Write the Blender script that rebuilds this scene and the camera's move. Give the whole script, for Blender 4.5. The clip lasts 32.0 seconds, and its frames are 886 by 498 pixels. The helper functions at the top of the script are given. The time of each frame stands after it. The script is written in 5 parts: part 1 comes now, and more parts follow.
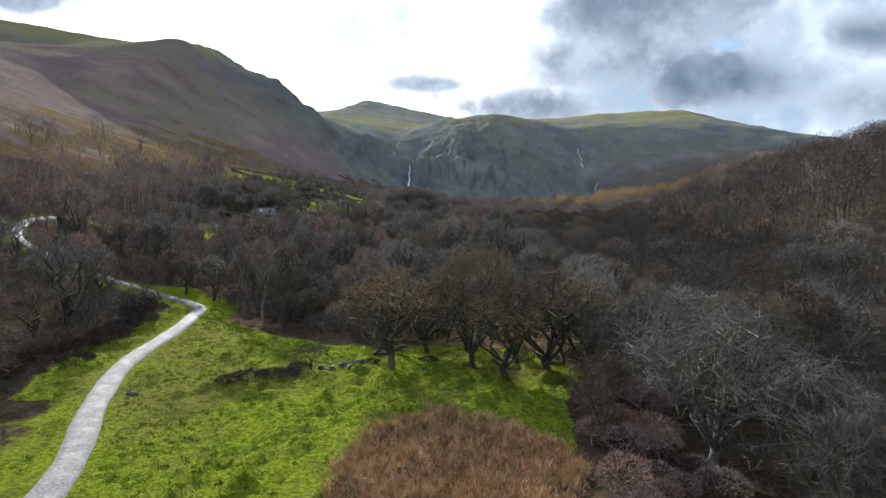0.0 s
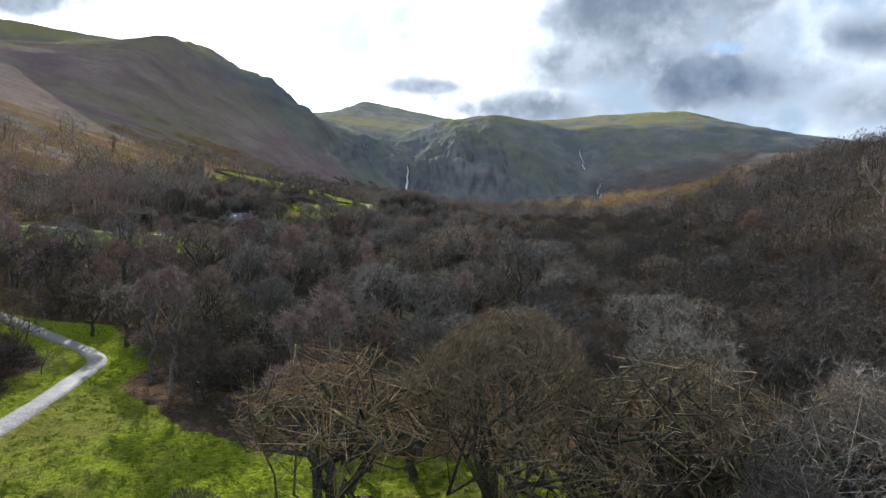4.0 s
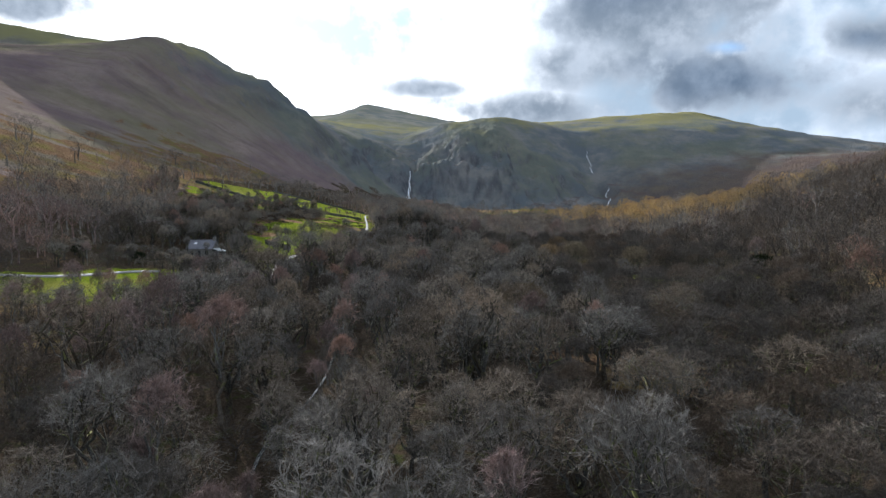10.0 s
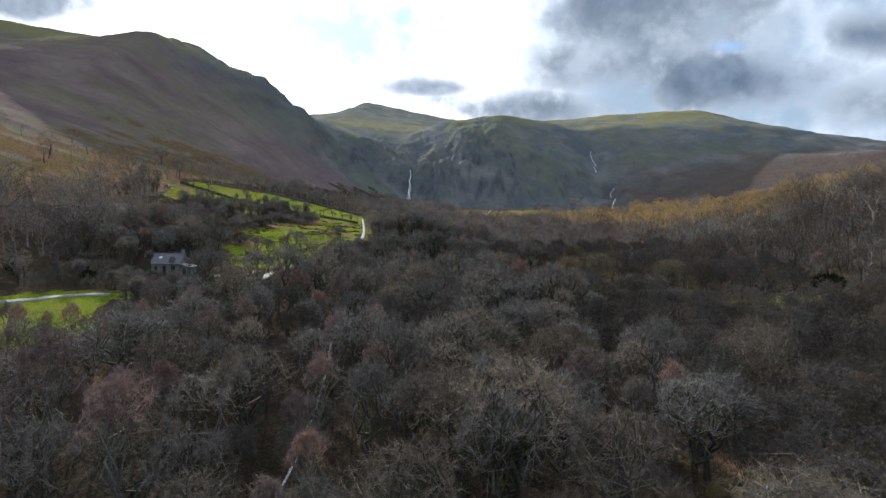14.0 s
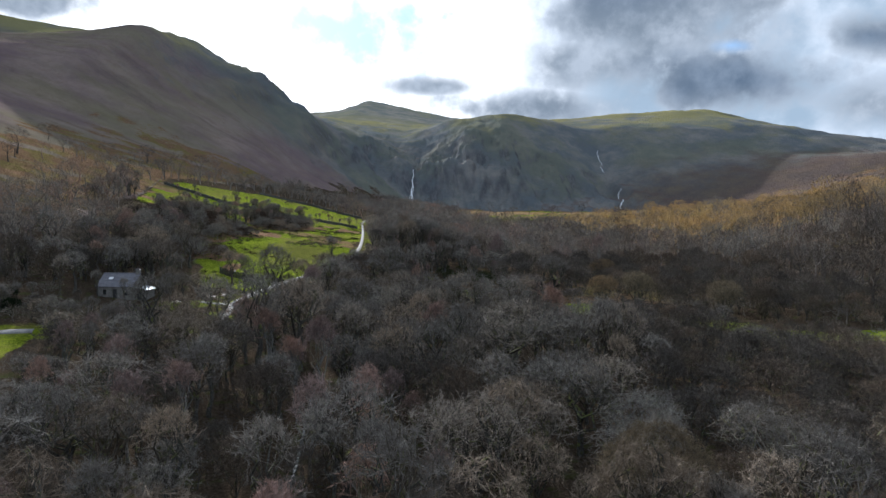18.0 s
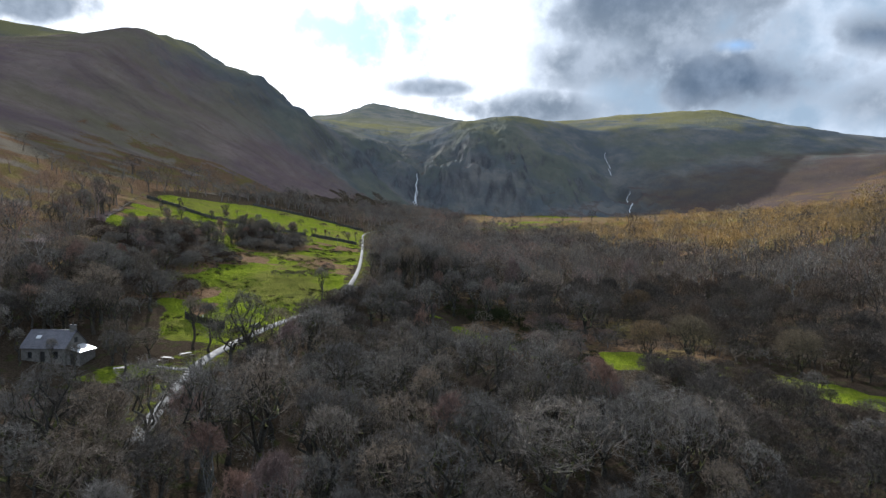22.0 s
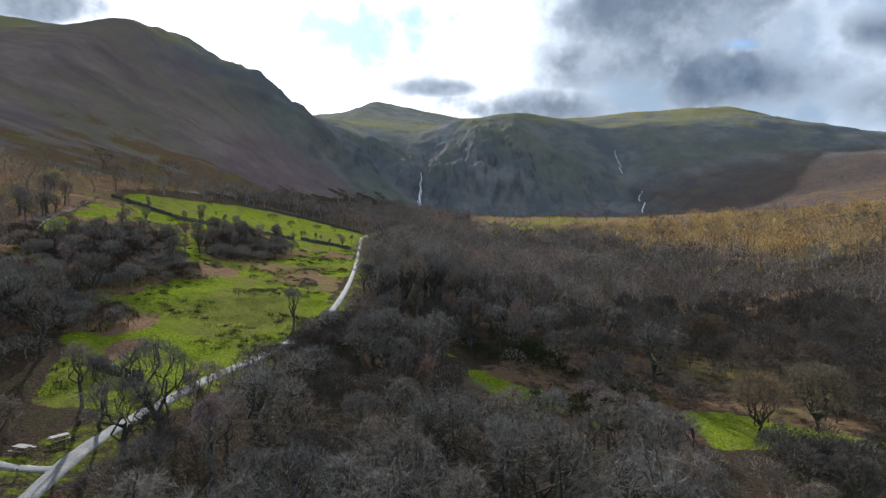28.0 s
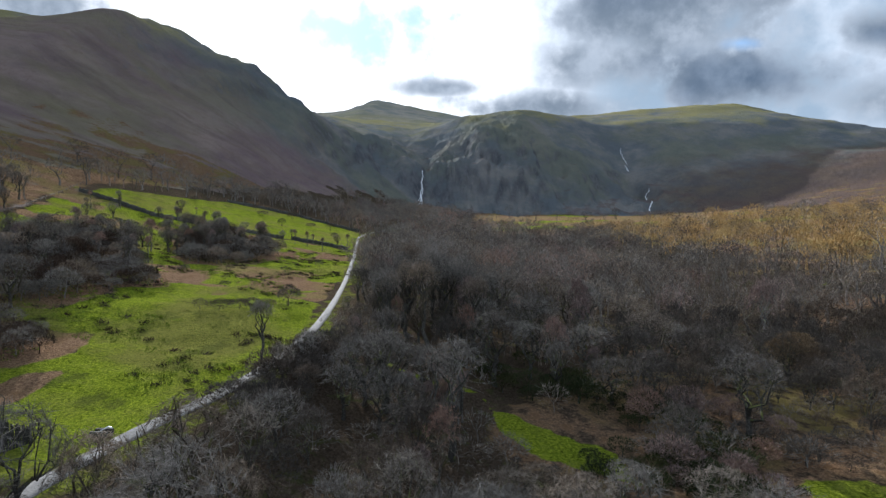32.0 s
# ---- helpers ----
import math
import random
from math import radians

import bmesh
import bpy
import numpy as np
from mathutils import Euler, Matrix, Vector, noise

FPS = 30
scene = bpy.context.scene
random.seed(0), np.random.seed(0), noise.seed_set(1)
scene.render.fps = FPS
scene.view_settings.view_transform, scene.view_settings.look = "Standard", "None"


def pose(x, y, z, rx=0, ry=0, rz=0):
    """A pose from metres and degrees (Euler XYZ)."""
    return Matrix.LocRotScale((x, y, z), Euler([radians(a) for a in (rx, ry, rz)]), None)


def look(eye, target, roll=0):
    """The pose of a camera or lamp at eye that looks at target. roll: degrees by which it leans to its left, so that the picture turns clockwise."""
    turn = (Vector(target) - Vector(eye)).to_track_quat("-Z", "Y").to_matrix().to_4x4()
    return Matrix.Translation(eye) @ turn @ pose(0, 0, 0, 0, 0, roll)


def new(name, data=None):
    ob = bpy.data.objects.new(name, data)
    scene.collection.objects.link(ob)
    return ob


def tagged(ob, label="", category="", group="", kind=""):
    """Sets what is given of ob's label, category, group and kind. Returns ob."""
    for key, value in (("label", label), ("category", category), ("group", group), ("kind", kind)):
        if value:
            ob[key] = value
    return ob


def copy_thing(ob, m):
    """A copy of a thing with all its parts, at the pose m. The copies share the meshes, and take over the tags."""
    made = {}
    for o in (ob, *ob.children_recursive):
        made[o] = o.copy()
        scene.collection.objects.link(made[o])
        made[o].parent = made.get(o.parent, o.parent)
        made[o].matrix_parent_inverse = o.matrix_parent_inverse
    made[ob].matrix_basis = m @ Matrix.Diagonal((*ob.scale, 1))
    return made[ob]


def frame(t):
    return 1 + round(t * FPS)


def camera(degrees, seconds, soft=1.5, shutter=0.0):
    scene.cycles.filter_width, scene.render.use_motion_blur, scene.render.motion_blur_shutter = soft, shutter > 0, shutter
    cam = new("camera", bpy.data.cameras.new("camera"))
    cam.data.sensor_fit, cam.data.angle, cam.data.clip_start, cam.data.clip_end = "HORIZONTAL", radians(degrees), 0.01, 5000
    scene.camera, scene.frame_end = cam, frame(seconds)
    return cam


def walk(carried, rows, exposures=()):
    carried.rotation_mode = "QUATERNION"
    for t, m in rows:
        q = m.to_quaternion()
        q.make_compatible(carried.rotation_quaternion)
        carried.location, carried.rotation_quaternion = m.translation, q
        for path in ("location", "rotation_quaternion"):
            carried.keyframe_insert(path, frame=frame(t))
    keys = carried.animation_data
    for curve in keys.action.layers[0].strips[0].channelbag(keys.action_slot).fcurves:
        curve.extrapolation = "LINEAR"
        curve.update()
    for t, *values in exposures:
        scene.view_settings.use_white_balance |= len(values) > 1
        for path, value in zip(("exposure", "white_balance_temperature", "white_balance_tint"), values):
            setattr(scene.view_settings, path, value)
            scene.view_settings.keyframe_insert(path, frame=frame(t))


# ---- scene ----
# The drone's flight up the valley.
cam = camera(73.7, 32.0, soft=1.4)
walk(cam, [
    (0.0, pose(0.00, 0.00, 15.30, 87.35, 0.00, -0.00)),
    (1.0, pose(0.22, 6.79, 15.56, 87.34, 0.03, -0.06)),
    (2.0, pose(0.18, 13.73, 16.31, 87.37, 0.03, -0.12)),
    (3.0, pose(-0.12, 20.77, 16.86, 87.44, -0.01, -0.15)),
    (4.0, pose(0.05, 27.71, 17.02, 87.56, -0.03, -0.11)),
    (5.0, pose(0.31, 34.46, 17.43, 87.71, -0.04, -0.03)),
    (6.0, pose(0.35, 40.83, 18.32, 87.83, 0.01, 0.05)),
    (7.0, pose(0.16, 46.76, 19.63, 87.87, 0.10, 0.11)),
    (8.0, pose(-0.07, 52.65, 21.08, 87.85, 0.20, 0.16)),
    (9.0, pose(-0.33, 58.78, 22.63, 87.80, 0.27, 0.19)),
    (10.0, pose(-0.64, 65.10, 24.32, 87.77, 0.31, 0.21)),
    (11.0, pose(-0.95, 71.34, 25.99, 87.76, 0.31, 0.23)),
    (12.0, pose(-1.37, 77.32, 27.33, 87.77, 0.30, 0.25)),
    (13.0, pose(-1.82, 83.23, 27.43, 87.71, 0.29, 0.24)),
    (14.0, pose(-2.20, 89.24, 27.37, 87.66, 0.27, 0.23)),
    (15.0, pose(-2.63, 95.47, 27.21, 87.61, 0.23, 0.24)),
    (16.0, pose(-3.21, 101.95, 27.37, 87.58, 0.16, 0.29)),
    (17.0, pose(-3.71, 108.58, 28.58, 87.57, 0.09, 0.36)),
    (18.0, pose(-4.12, 115.21, 30.60, 87.57, 0.04, 0.46)),
    (19.0, pose(-4.52, 121.56, 32.53, 87.58, 0.06, 0.56)),
    (20.0, pose(-4.78, 127.68, 34.23, 87.62, 0.13, 0.68)),
    (21.0, pose(-5.10, 133.77, 35.79, 87.64, 0.24, 0.76)),
    (22.0, pose(-5.45, 139.84, 37.23, 87.71, 0.34, 0.85)),
    (23.0, pose(-5.64, 145.88, 37.58, 87.77, 0.41, 0.94)),
    (24.0, pose(-5.84, 151.98, 37.60, 87.78, 0.46, 1.07)),
    (25.0, pose(-6.14, 158.16, 37.83, 87.77, 0.51, 1.17)),
    (26.0, pose(-6.58, 164.26, 38.06, 87.74, 0.50, 1.24)),
    (27.0, pose(-7.18, 170.24, 38.12, 87.71, 0.47, 1.26)),
    (28.0, pose(-7.56, 176.46, 38.25, 87.70, 0.45, 1.26)),
    (29.0, pose(-8.18, 182.75, 38.23, 87.70, 0.45, 1.26)),
    (30.0, pose(-8.78, 188.95, 38.06, 87.69, 0.45, 1.27)),
    (31.0, pose(-9.46, 195.21, 37.77, 87.68, 0.46, 1.28)),
    (32.0, pose(-10.06, 201.60, 37.42, 87.68, 0.48, 1.33)),
], exposures=[(0, 0.98, 5900, 11), (8, 0.90, 5900, 11), (16, 0.75, 5800, 11), (23, 0.64, 5780, 11), (32, 0.66, 5780, 11)])

# ---- world and sun ----
SUN_AZ, SUN_EL = radians(-22.5), radians(25.0)
TO_SUN = Vector((math.sin(SUN_AZ) * math.cos(SUN_EL), math.cos(SUN_AZ) * math.cos(SUN_EL), math.sin(SUN_EL)))


class Nodes:
    """A small helper that adds nodes to a tree and links them."""

    def __init__(self, tree):
        self.tree = tree
        tree.nodes.clear()

    def add(self, kind, inputs=None, **props):
        n = self.tree.nodes.new(kind)
        for key, value in props.items():
            setattr(n, key, value)
        for key, value in (inputs or {}).items():
            if isinstance(value, bpy.types.NodeSocket):
                self.tree.links.new(value, n.inputs[key])
            else:
                n.inputs[key].default_value = value
        return n

    def math(self, op, a, b=0.0, clamp=False):
        return self.add("ShaderNodeMath", {0: a, 1: b}, operation=op, use_clamp=clamp).outputs[0]

    def noise(self, vec, scale, detail=4.0, rough=0.55, distort=0.0):
        ins = {"Scale": scale, "Detail": detail, "Roughness": rough, "Distortion": distort}
        if vec is not None:
            ins["Vector"] = vec
        return self.add("ShaderNodeTexNoise", ins).outputs[0]

    def ramp(self, fac, lo, hi, a=0.0, b=1.0):
        return self.add("ShaderNodeMapRange", {0: fac, 1: lo, 2: hi, 3: a, 4: b}, interpolation_type="SMOOTHSTEP").outputs[0]

    def mix(self, fac, a, b):
        n = self.add("ShaderNodeMix", data_type="RGBA")
        for key, value in ((0, fac), (6, a), (7, b)):
            if isinstance(value, bpy.types.NodeSocket):
                self.tree.links.new(value, n.inputs[key])
            else:
                n.inputs[key].default_value = value if key == 0 else (*value, 1.0)
        return n.outputs[2]


def heading(az, el):
    az, el = radians(az), radians(el)
    return Vector((math.sin(az) * math.cos(el), math.cos(az) * math.cos(el), math.sin(el)))


def build_sky():
    world = bpy.data.worlds.new("sky")
    scene.world = world
    world.use_nodes = True
    n = Nodes(world.node_tree)
    sky = n.add("ShaderNodeTexSky", sky_type="NISHITA", sun_disc=False, sun_elevation=SUN_EL, sun_rotation=SUN_AZ,
                altitude=200.0, air_density=1.0, dust_density=1.5, ozone_density=1.0)
    blue = n.add("ShaderNodeVectorMath", {0: sky.outputs[0], 3: 0.11}, operation="SCALE").outputs[0]
    gen = n.add("ShaderNodeTexCoord").outputs["Generated"]
    way = n.add("ShaderNodeVectorMath", {0: gen}, operation="NORMALIZE").outputs[0]
    axes = n.add("ShaderNodeSeparateXYZ", {0: way}).outputs
    ahead = n.math("MAXIMUM", axes[1], 0.08)
    u, v = n.math("DIVIDE", axes[0], ahead), n.math("DIVIDE", axes[2], ahead)
    wisp = n.noise(way, 17.0, 9.0, 0.56, 0.0)
    puff = n.noise(way, 7.5, 8.0, 0.54, 0.0)
    shift = n.math("ADD", n.math("MULTIPLY", n.math("SUBTRACT", puff, 0.5), 5.0), n.math("MULTIPLY", n.math("SUBTRACT", wisp, 0.5), 3.2))

    def bank(az, el, wide, high, strength=1.0):
        """A cloud or a gap round a heading, with ragged edges: 1 in its middle, below 0 outside."""
        d = heading(az, el)
        du = n.math("DIVIDE", n.math("SUBTRACT", u, d.x / d.y), math.tan(radians(wide)))
        dv = n.math("DIVIDE", n.math("SUBTRACT", v, d.z / d.y), math.tan(radians(high)))
        r = n.math("SQRT", n.math("ADD", n.math("MULTIPLY", du, du), n.math("MULTIPLY", dv, dv)))
        return n.math("MULTIPLY", n.math("SUBTRACT", n.math("ADD", 1.0, n.math("MULTIPLY", shift, 0.55)), r), strength)

    def both(a, b):
        return n.math("MAXIMUM", a, b)

    gap = both(n.ramp(bank(-9.5, 18.0, 7.0, 3.4), -0.35, 0.55), n.ramp(bank(25.2, 15.0, 2.4, 0.8), -0.1, 1.7))
    grey = both(bank(19.0, 18.5, 13.0, 5.5), bank(24.0, 12.0, 11.5, 3.4))
    grey = both(grey, both(bank(-1.0, 12.9, 7.0, 1.0, 0.5), bank(35.5, 14.5, 5.0, 2.2)))
    grey = both(grey, both(bank(-35.5, 17.0, 8.0, 2.2, 0.8), bank(8.0, 10.8, 11.0, 2.0, 0.8)))
    grey = both(grey, both(bank(37.0, 9.0, 9.0, 2.4, 0.8), bank(14.0, 14.5, 8.0, 3.2, 0.7)))
    grey = n.ramp(grey, -0.30, 0.52)
    core = n.ramp(both(bank(25.5, 12.2, 10.5, 3.0), both(bank(35.0, 14.3, 3.0, 1.2), bank(17.0, 20.5, 8.0, 2.6, 0.8))), -0.40, 1.05)
    d = n.add("ShaderNodeVectorMath", {0: way, 1: heading(-20.0, 15.0)}, operation="DOT_PRODUCT").outputs["Value"]
    glow = n.ramp(d, math.cos(radians(36.0)), math.cos(radians(4.0)))
    white = n.mix(glow, n.mix(n.ramp(puff, 0.36, 0.68), (0.33, 0.41, 0.48), (0.80, 0.84, 0.88)), (1.7, 1.68, 1.64))
    shade = n.mix(n.ramp(wisp, 0.30, 0.72), (0.195, 0.232, 0.270), (0.46, 0.50, 0.54))
    shade = n.mix(core, shade, n.mix(n.ramp(wisp, 0.34, 0.66), (0.095, 0.132, 0.182), (0.200, 0.245, 0.300)))
    cloud = n.mix(grey, white, shade)
    clear = n.mix(0.12, (0.32, 0.55, 0.86), blue)
    total = n.mix(n.math("MULTIPLY", gap, 0.88), cloud, clear)
    total = n.mix(n.ramp(axes[2], -0.05, 0.0), (0.12, 0.12, 0.10), total)
    back = n.add("ShaderNodeBackground", {0: total, 1: 0.80})
    n.add("ShaderNodeOutputWorld", {0: back.outputs[0]})


build_sky()
sun = new("sun", bpy.data.lights.new("sun", "SUN"))
sun.data.energy, sun.data.angle, sun.data.color = 5.0, radians(0.8), (1.0, 0.94, 0.84)
sun.matrix_world = look(TO_SUN * 900.0, (0, 0, 0))

# ---- materials ----
def material(name):
    m = bpy.data.materials.new(name)
    m.use_nodes = True
    return m, Nodes(m.node_tree)


def finish(n, colour, rough, bump=None, depth=0.1, metal=0.0, spec=0.5):
    ins = {"Base Color": colour if isinstance(colour, bpy.types.NodeSocket) else (*colour, 1.0), "Roughness": rough, "Metallic": metal,
           "Specular IOR Level": spec}
    if bump is not None:
        ins["Normal"] = n.add("ShaderNodeBump", {"Height": bump, "Strength": 1.0, "Distance": depth}).outputs[0]
    n.add("ShaderNodeOutputMaterial", {0: n.add("ShaderNodeBsdfPrincipled", ins).outputs[0]})


def ground_material():
    m, n = material("valley_ground")
    pos = n.add("ShaderNodeNewGeometry").outputs["Position"]
    cover = n.add("ShaderNodeSeparateColor", {0: n.add("ShaderNodeAttribute", attribute_name="cover").outputs["Color"]})
    grass, bracken, rock = cover.outputs[0], cover.outputs[1], cover.outputs[2]
    fine, mid, broad = n.noise(pos, 3.2, 5, 0.7), n.noise(pos, 0.42, 5, 0.65), n.noise(pos, 0.05, 5, 0.6)
    large = n.noise(pos, 0.016, 6, 0.62)
    turf = n.mix(n.ramp(fine, 0.3, 0.72), (0.070, 0.100, 0.010), (0.262, 0.312, 0.026))
    turf = n.mix(n.math("MULTIPLY", n.ramp(mid, 0.50, 0.74), 0.8), turf, (0.185, 0.205, 0.036))
    turf = n.mix(n.math("MULTIPLY", n.ramp(broad, 0.46, 0.62), 0.60), turf, (0.165, 0.140, 0.050))
    turf = n.mix(n.math("MULTIPLY", n.ramp(n.noise(pos, 0.16, 6, 0.70), 0.53, 0.63), 0.55), turf, (0.060, 0.070, 0.022))
    # Fine dark specks paint the shadows between tussocks into the turf.
    turf = n.mix(n.math("MULTIPLY", n.ramp(n.noise(pos, 1.9, 6, 0.74), 0.54, 0.64), 0.70), turf, (0.030, 0.046, 0.007))
    fern = n.mix(n.ramp(fine, 0.3, 0.75), (0.105, 0.064, 0.042), (0.300, 0.200, 0.120))
    fern = n.mix(n.ramp(mid, 0.5, 0.7), fern, (0.150, 0.092, 0.050))
    fern = n.mix(n.math("MULTIPLY", n.ramp(broad, 0.46, 0.62), 0.65), fern, (0.165, 0.148, 0.046))
    litter = n.mix(n.ramp(fine, 0.3, 0.75), (0.032, 0.025, 0.019), (0.105, 0.078, 0.054))
    litter = n.mix(n.math("MULTIPLY", n.ramp(mid, 0.52, 0.66), 0.6), litter, (0.052, 0.066, 0.020))
    heath = n.mix(n.ramp(large, 0.36, 0.66), (0.178, 0.132, 0.138), (0.270, 0.214, 0.186))
    tops = n.math("ADD", n.math("DIVIDE", n.add("ShaderNodeSeparateXYZ", {0: pos}).outputs[2], 260.0), n.math("MULTIPLY", n.math("SUBTRACT", large, 0.5), 1.2))
    heath = n.mix(n.math("MULTIPLY", n.ramp(tops, 0.80, 1.10), 0.75), heath, (0.222, 0.186, 0.125))
    heath = n.mix(n.ramp(n.noise(pos, 0.075, 7, 0.72), 0.47, 0.70), heath, (0.215, 0.160, 0.140))
    heath = n.mix(n.math("MULTIPLY", n.ramp(n.noise(pos, 0.006, 4, 0.6), 0.44, 0.66), 0.55), heath, (0.185, 0.180, 0.105))
    runs = n.add("ShaderNodeVectorMath", {0: pos, 1: (0.22, 1.0, 0.30)}, operation="MULTIPLY").outputs[0]
    gully = n.noise(runs, 0.055, 6, 0.68, 0.3)
    heath = n.mix(n.math("MULTIPLY", n.ramp(gully, 0.46, 0.70), 0.55), heath, (0.128, 0.102, 0.088))
    heath = n.mix(n.math("MULTIPLY", n.ramp(n.noise(runs, 0.021, 6, 0.66), 0.48, 0.70), 0.5), heath, (0.192, 0.176, 0.100))
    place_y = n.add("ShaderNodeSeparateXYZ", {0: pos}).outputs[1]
    # Far fells: moor colours lightened and blued to paint in distance haze.
    hazy_moor = n.mix(n.ramp(n.noise(pos, 0.012, 7, 0.66), 0.38, 0.66), (0.124, 0.140, 0.152), (0.225, 0.215, 0.200))
    hazy_moor = n.mix(n.math("MULTIPLY", n.ramp(n.noise(pos, 0.007, 5, 0.6), 0.45, 0.62), 0.5), hazy_moor, (0.150, 0.158, 0.104))
    # Yellow grass tops, sunlight put into the tone; faded beyond 1750 m for haze.
    hazy_moor = n.mix(n.math("MULTIPLY", n.ramp(tops, 0.84, 1.25, 0.0, 0.8), n.ramp(place_y, 1750.0, 2250.0, 1.0, 0.15)), hazy_moor, (0.250, 0.228, 0.098))
    place_x = n.add("ShaderNodeSeparateXYZ", {0: pos}).outputs[0]
    ragged = n.math("MULTIPLY", n.math("SUBTRACT", large, 0.5), 260.0)
    # Right slope: cloud shadow painted in as darker heather tones.
    shaded_slope = n.math("MULTIPLY", n.ramp(n.math("ADD", place_x, ragged), 260.0, 380.0), n.ramp(n.math("ADD", place_y, ragged), 1180.0, 1340.0, 0.92, 0.0))
    hazy_moor = n.mix(shaded_slope, hazy_moor, n.mix(n.ramp(n.noise(pos, 0.03, 7, 0.7), 0.30, 0.70), (0.098, 0.082, 0.078), (0.150, 0.118, 0.084)))
    level = n.add("ShaderNodeSeparateXYZ", {0: n.add("ShaderNodeNewGeometry").outputs["Normal"]}).outputs[2]
    # Level low ground is toned darker and redder.
    flat_low = n.math("MULTIPLY", n.ramp(level, 0.86, 0.97), n.ramp(tops, 0.45, 0.85, 0.85, 0.0))
    hazy_moor = n.mix(n.math("MULTIPLY", flat_low, 0.6), hazy_moor, (0.120, 0.078, 0.070))
    # Farther up the valley the haze-toned moor takes over from the heath.
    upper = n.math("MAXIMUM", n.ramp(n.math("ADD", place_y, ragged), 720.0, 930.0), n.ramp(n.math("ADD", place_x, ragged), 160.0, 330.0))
    heath = n.mix(upper, heath, hazy_moor)
    up = n.add("ShaderNodeSeparateXYZ", {0: n.add("ShaderNodeNewGeometry").outputs["Normal"]}).outputs[2]
    stretched = n.add("ShaderNodeVectorMath", {0: pos, 1: (1.0, 1.0, 0.22)}, operation="MULTIPLY").outputs[0]
    strata = n.noise(stretched, 0.11, 7, 0.72, 0.4)
    stone = n.mix(n.ramp(strata, 0.36, 0.66), (0.046, 0.050, 0.060), (0.158, 0.156, 0.168))
    bare = n.ramp(n.math("ADD", n.math("SUBTRACT", 0.82, up), n.math("MULTIPLY", n.math("SUBTRACT", strata, 0.5), 0.75)), 0.10, 0.34)
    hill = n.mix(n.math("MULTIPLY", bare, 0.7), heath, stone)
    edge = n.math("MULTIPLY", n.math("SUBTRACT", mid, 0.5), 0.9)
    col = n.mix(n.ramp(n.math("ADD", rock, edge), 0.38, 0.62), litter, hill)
    col = n.mix(n.ramp(n.math("ADD", bracken, edge), 0.40, 0.60), col, fern)
    col = n.mix(n.ramp(n.math("ADD", grass, n.math("MULTIPLY", edge, 0.7)), 0.42, 0.60), col, turf)
    height = n.math("ADD", n.math("MULTIPLY", fine, 0.75), n.math("ADD", n.math("MULTIPLY", mid, 1.0), n.math("MULTIPLY", n.math("MULTIPLY", strata, rock), 9.0)))
    finish(n, col, 1.0, height, 0.75, spec=0.0)
    return m


def simple(name, dark, light, scale=4.0, rough=0.85, bump=0.02, metal=0.0, spec=0.4, vary=0.0):
    """A mottled surface of two tones, with a second coarser stain, and a shift from piece to piece."""
    m, n = material(name)
    pos = n.add("ShaderNodeTexCoord").outputs["Object"]
    a, b = n.noise(pos, scale, 6, 0.65), n.noise(pos, scale * 0.18, 3, 0.6)
    col = n.mix(n.ramp(n.math("ADD", n.math("MULTIPLY", a, 0.65), n.math("MULTIPLY", b, 0.35)), 0.34, 0.66), dark, light)
    if vary:
        r = n.add("ShaderNodeObjectInfo").outputs["Random"]
        hsv = n.add("ShaderNodeHueSaturation", {"Value": n.ramp(r, 0, 1, 1 - vary, 1 + vary), "Color": col})
        col = hsv.outputs[0]
    finish(n, col, rough, a, bump, metal, spec)
    return m


def bark_material(name, dark, light, twig=False):
    """Bark or twigs; 'tint' shifts the tone from tree to tree, from greyish to warm."""
    m, n = material(name)
    geo = n.add("ShaderNodeNewGeometry")
    pos = geo.outputs["Position"]
    a = n.noise(pos, 2.0 if twig else 7.0, 4, 0.6)
    col = n.mix(n.ramp(a, 0.3, 0.7), dark, light)
    tint = n.add("ShaderNodeAttribute", attribute_name="tint")
    key = n.math("FRACT", n.math("ADD", tint.outputs["Fac"], n.add("ShaderNodeObjectInfo").outputs["Random"]))
    warm = n.mix(n.ramp(key, 0.40, 1.0), (0.92, 0.95, 0.97), (1.10, 0.99, 0.86))
    val = n.ramp(n.math("FRACT", n.math("MULTIPLY", key, 7.31)), 0.0, 1.0, 0.68, 1.10)
    mul = n.add("ShaderNodeMix", {0: 1.0, 6: col, 7: warm}, data_type="RGBA", blend_type="MULTIPLY").outputs[2]
    col = n.add("ShaderNodeHueSaturation", {"Value": val, "Color": mul}).outputs[0]
    if not twig:
        moss = n.ramp(n.math("ADD", n.noise(pos, 1.1, 4, 0.6), n.math("MULTIPLY", n.add("ShaderNodeSeparateXYZ", {0: geo.outputs["Normal"]}).outputs[2], 0.18)), 0.56, 0.72)
        col = n.mix(n.math("MULTIPLY", moss, 0.7), col, (0.110, 0.120, 0.030))
    finish(n, col, 0.95, None if twig else a, 0.04, spec=0.05)
    return m


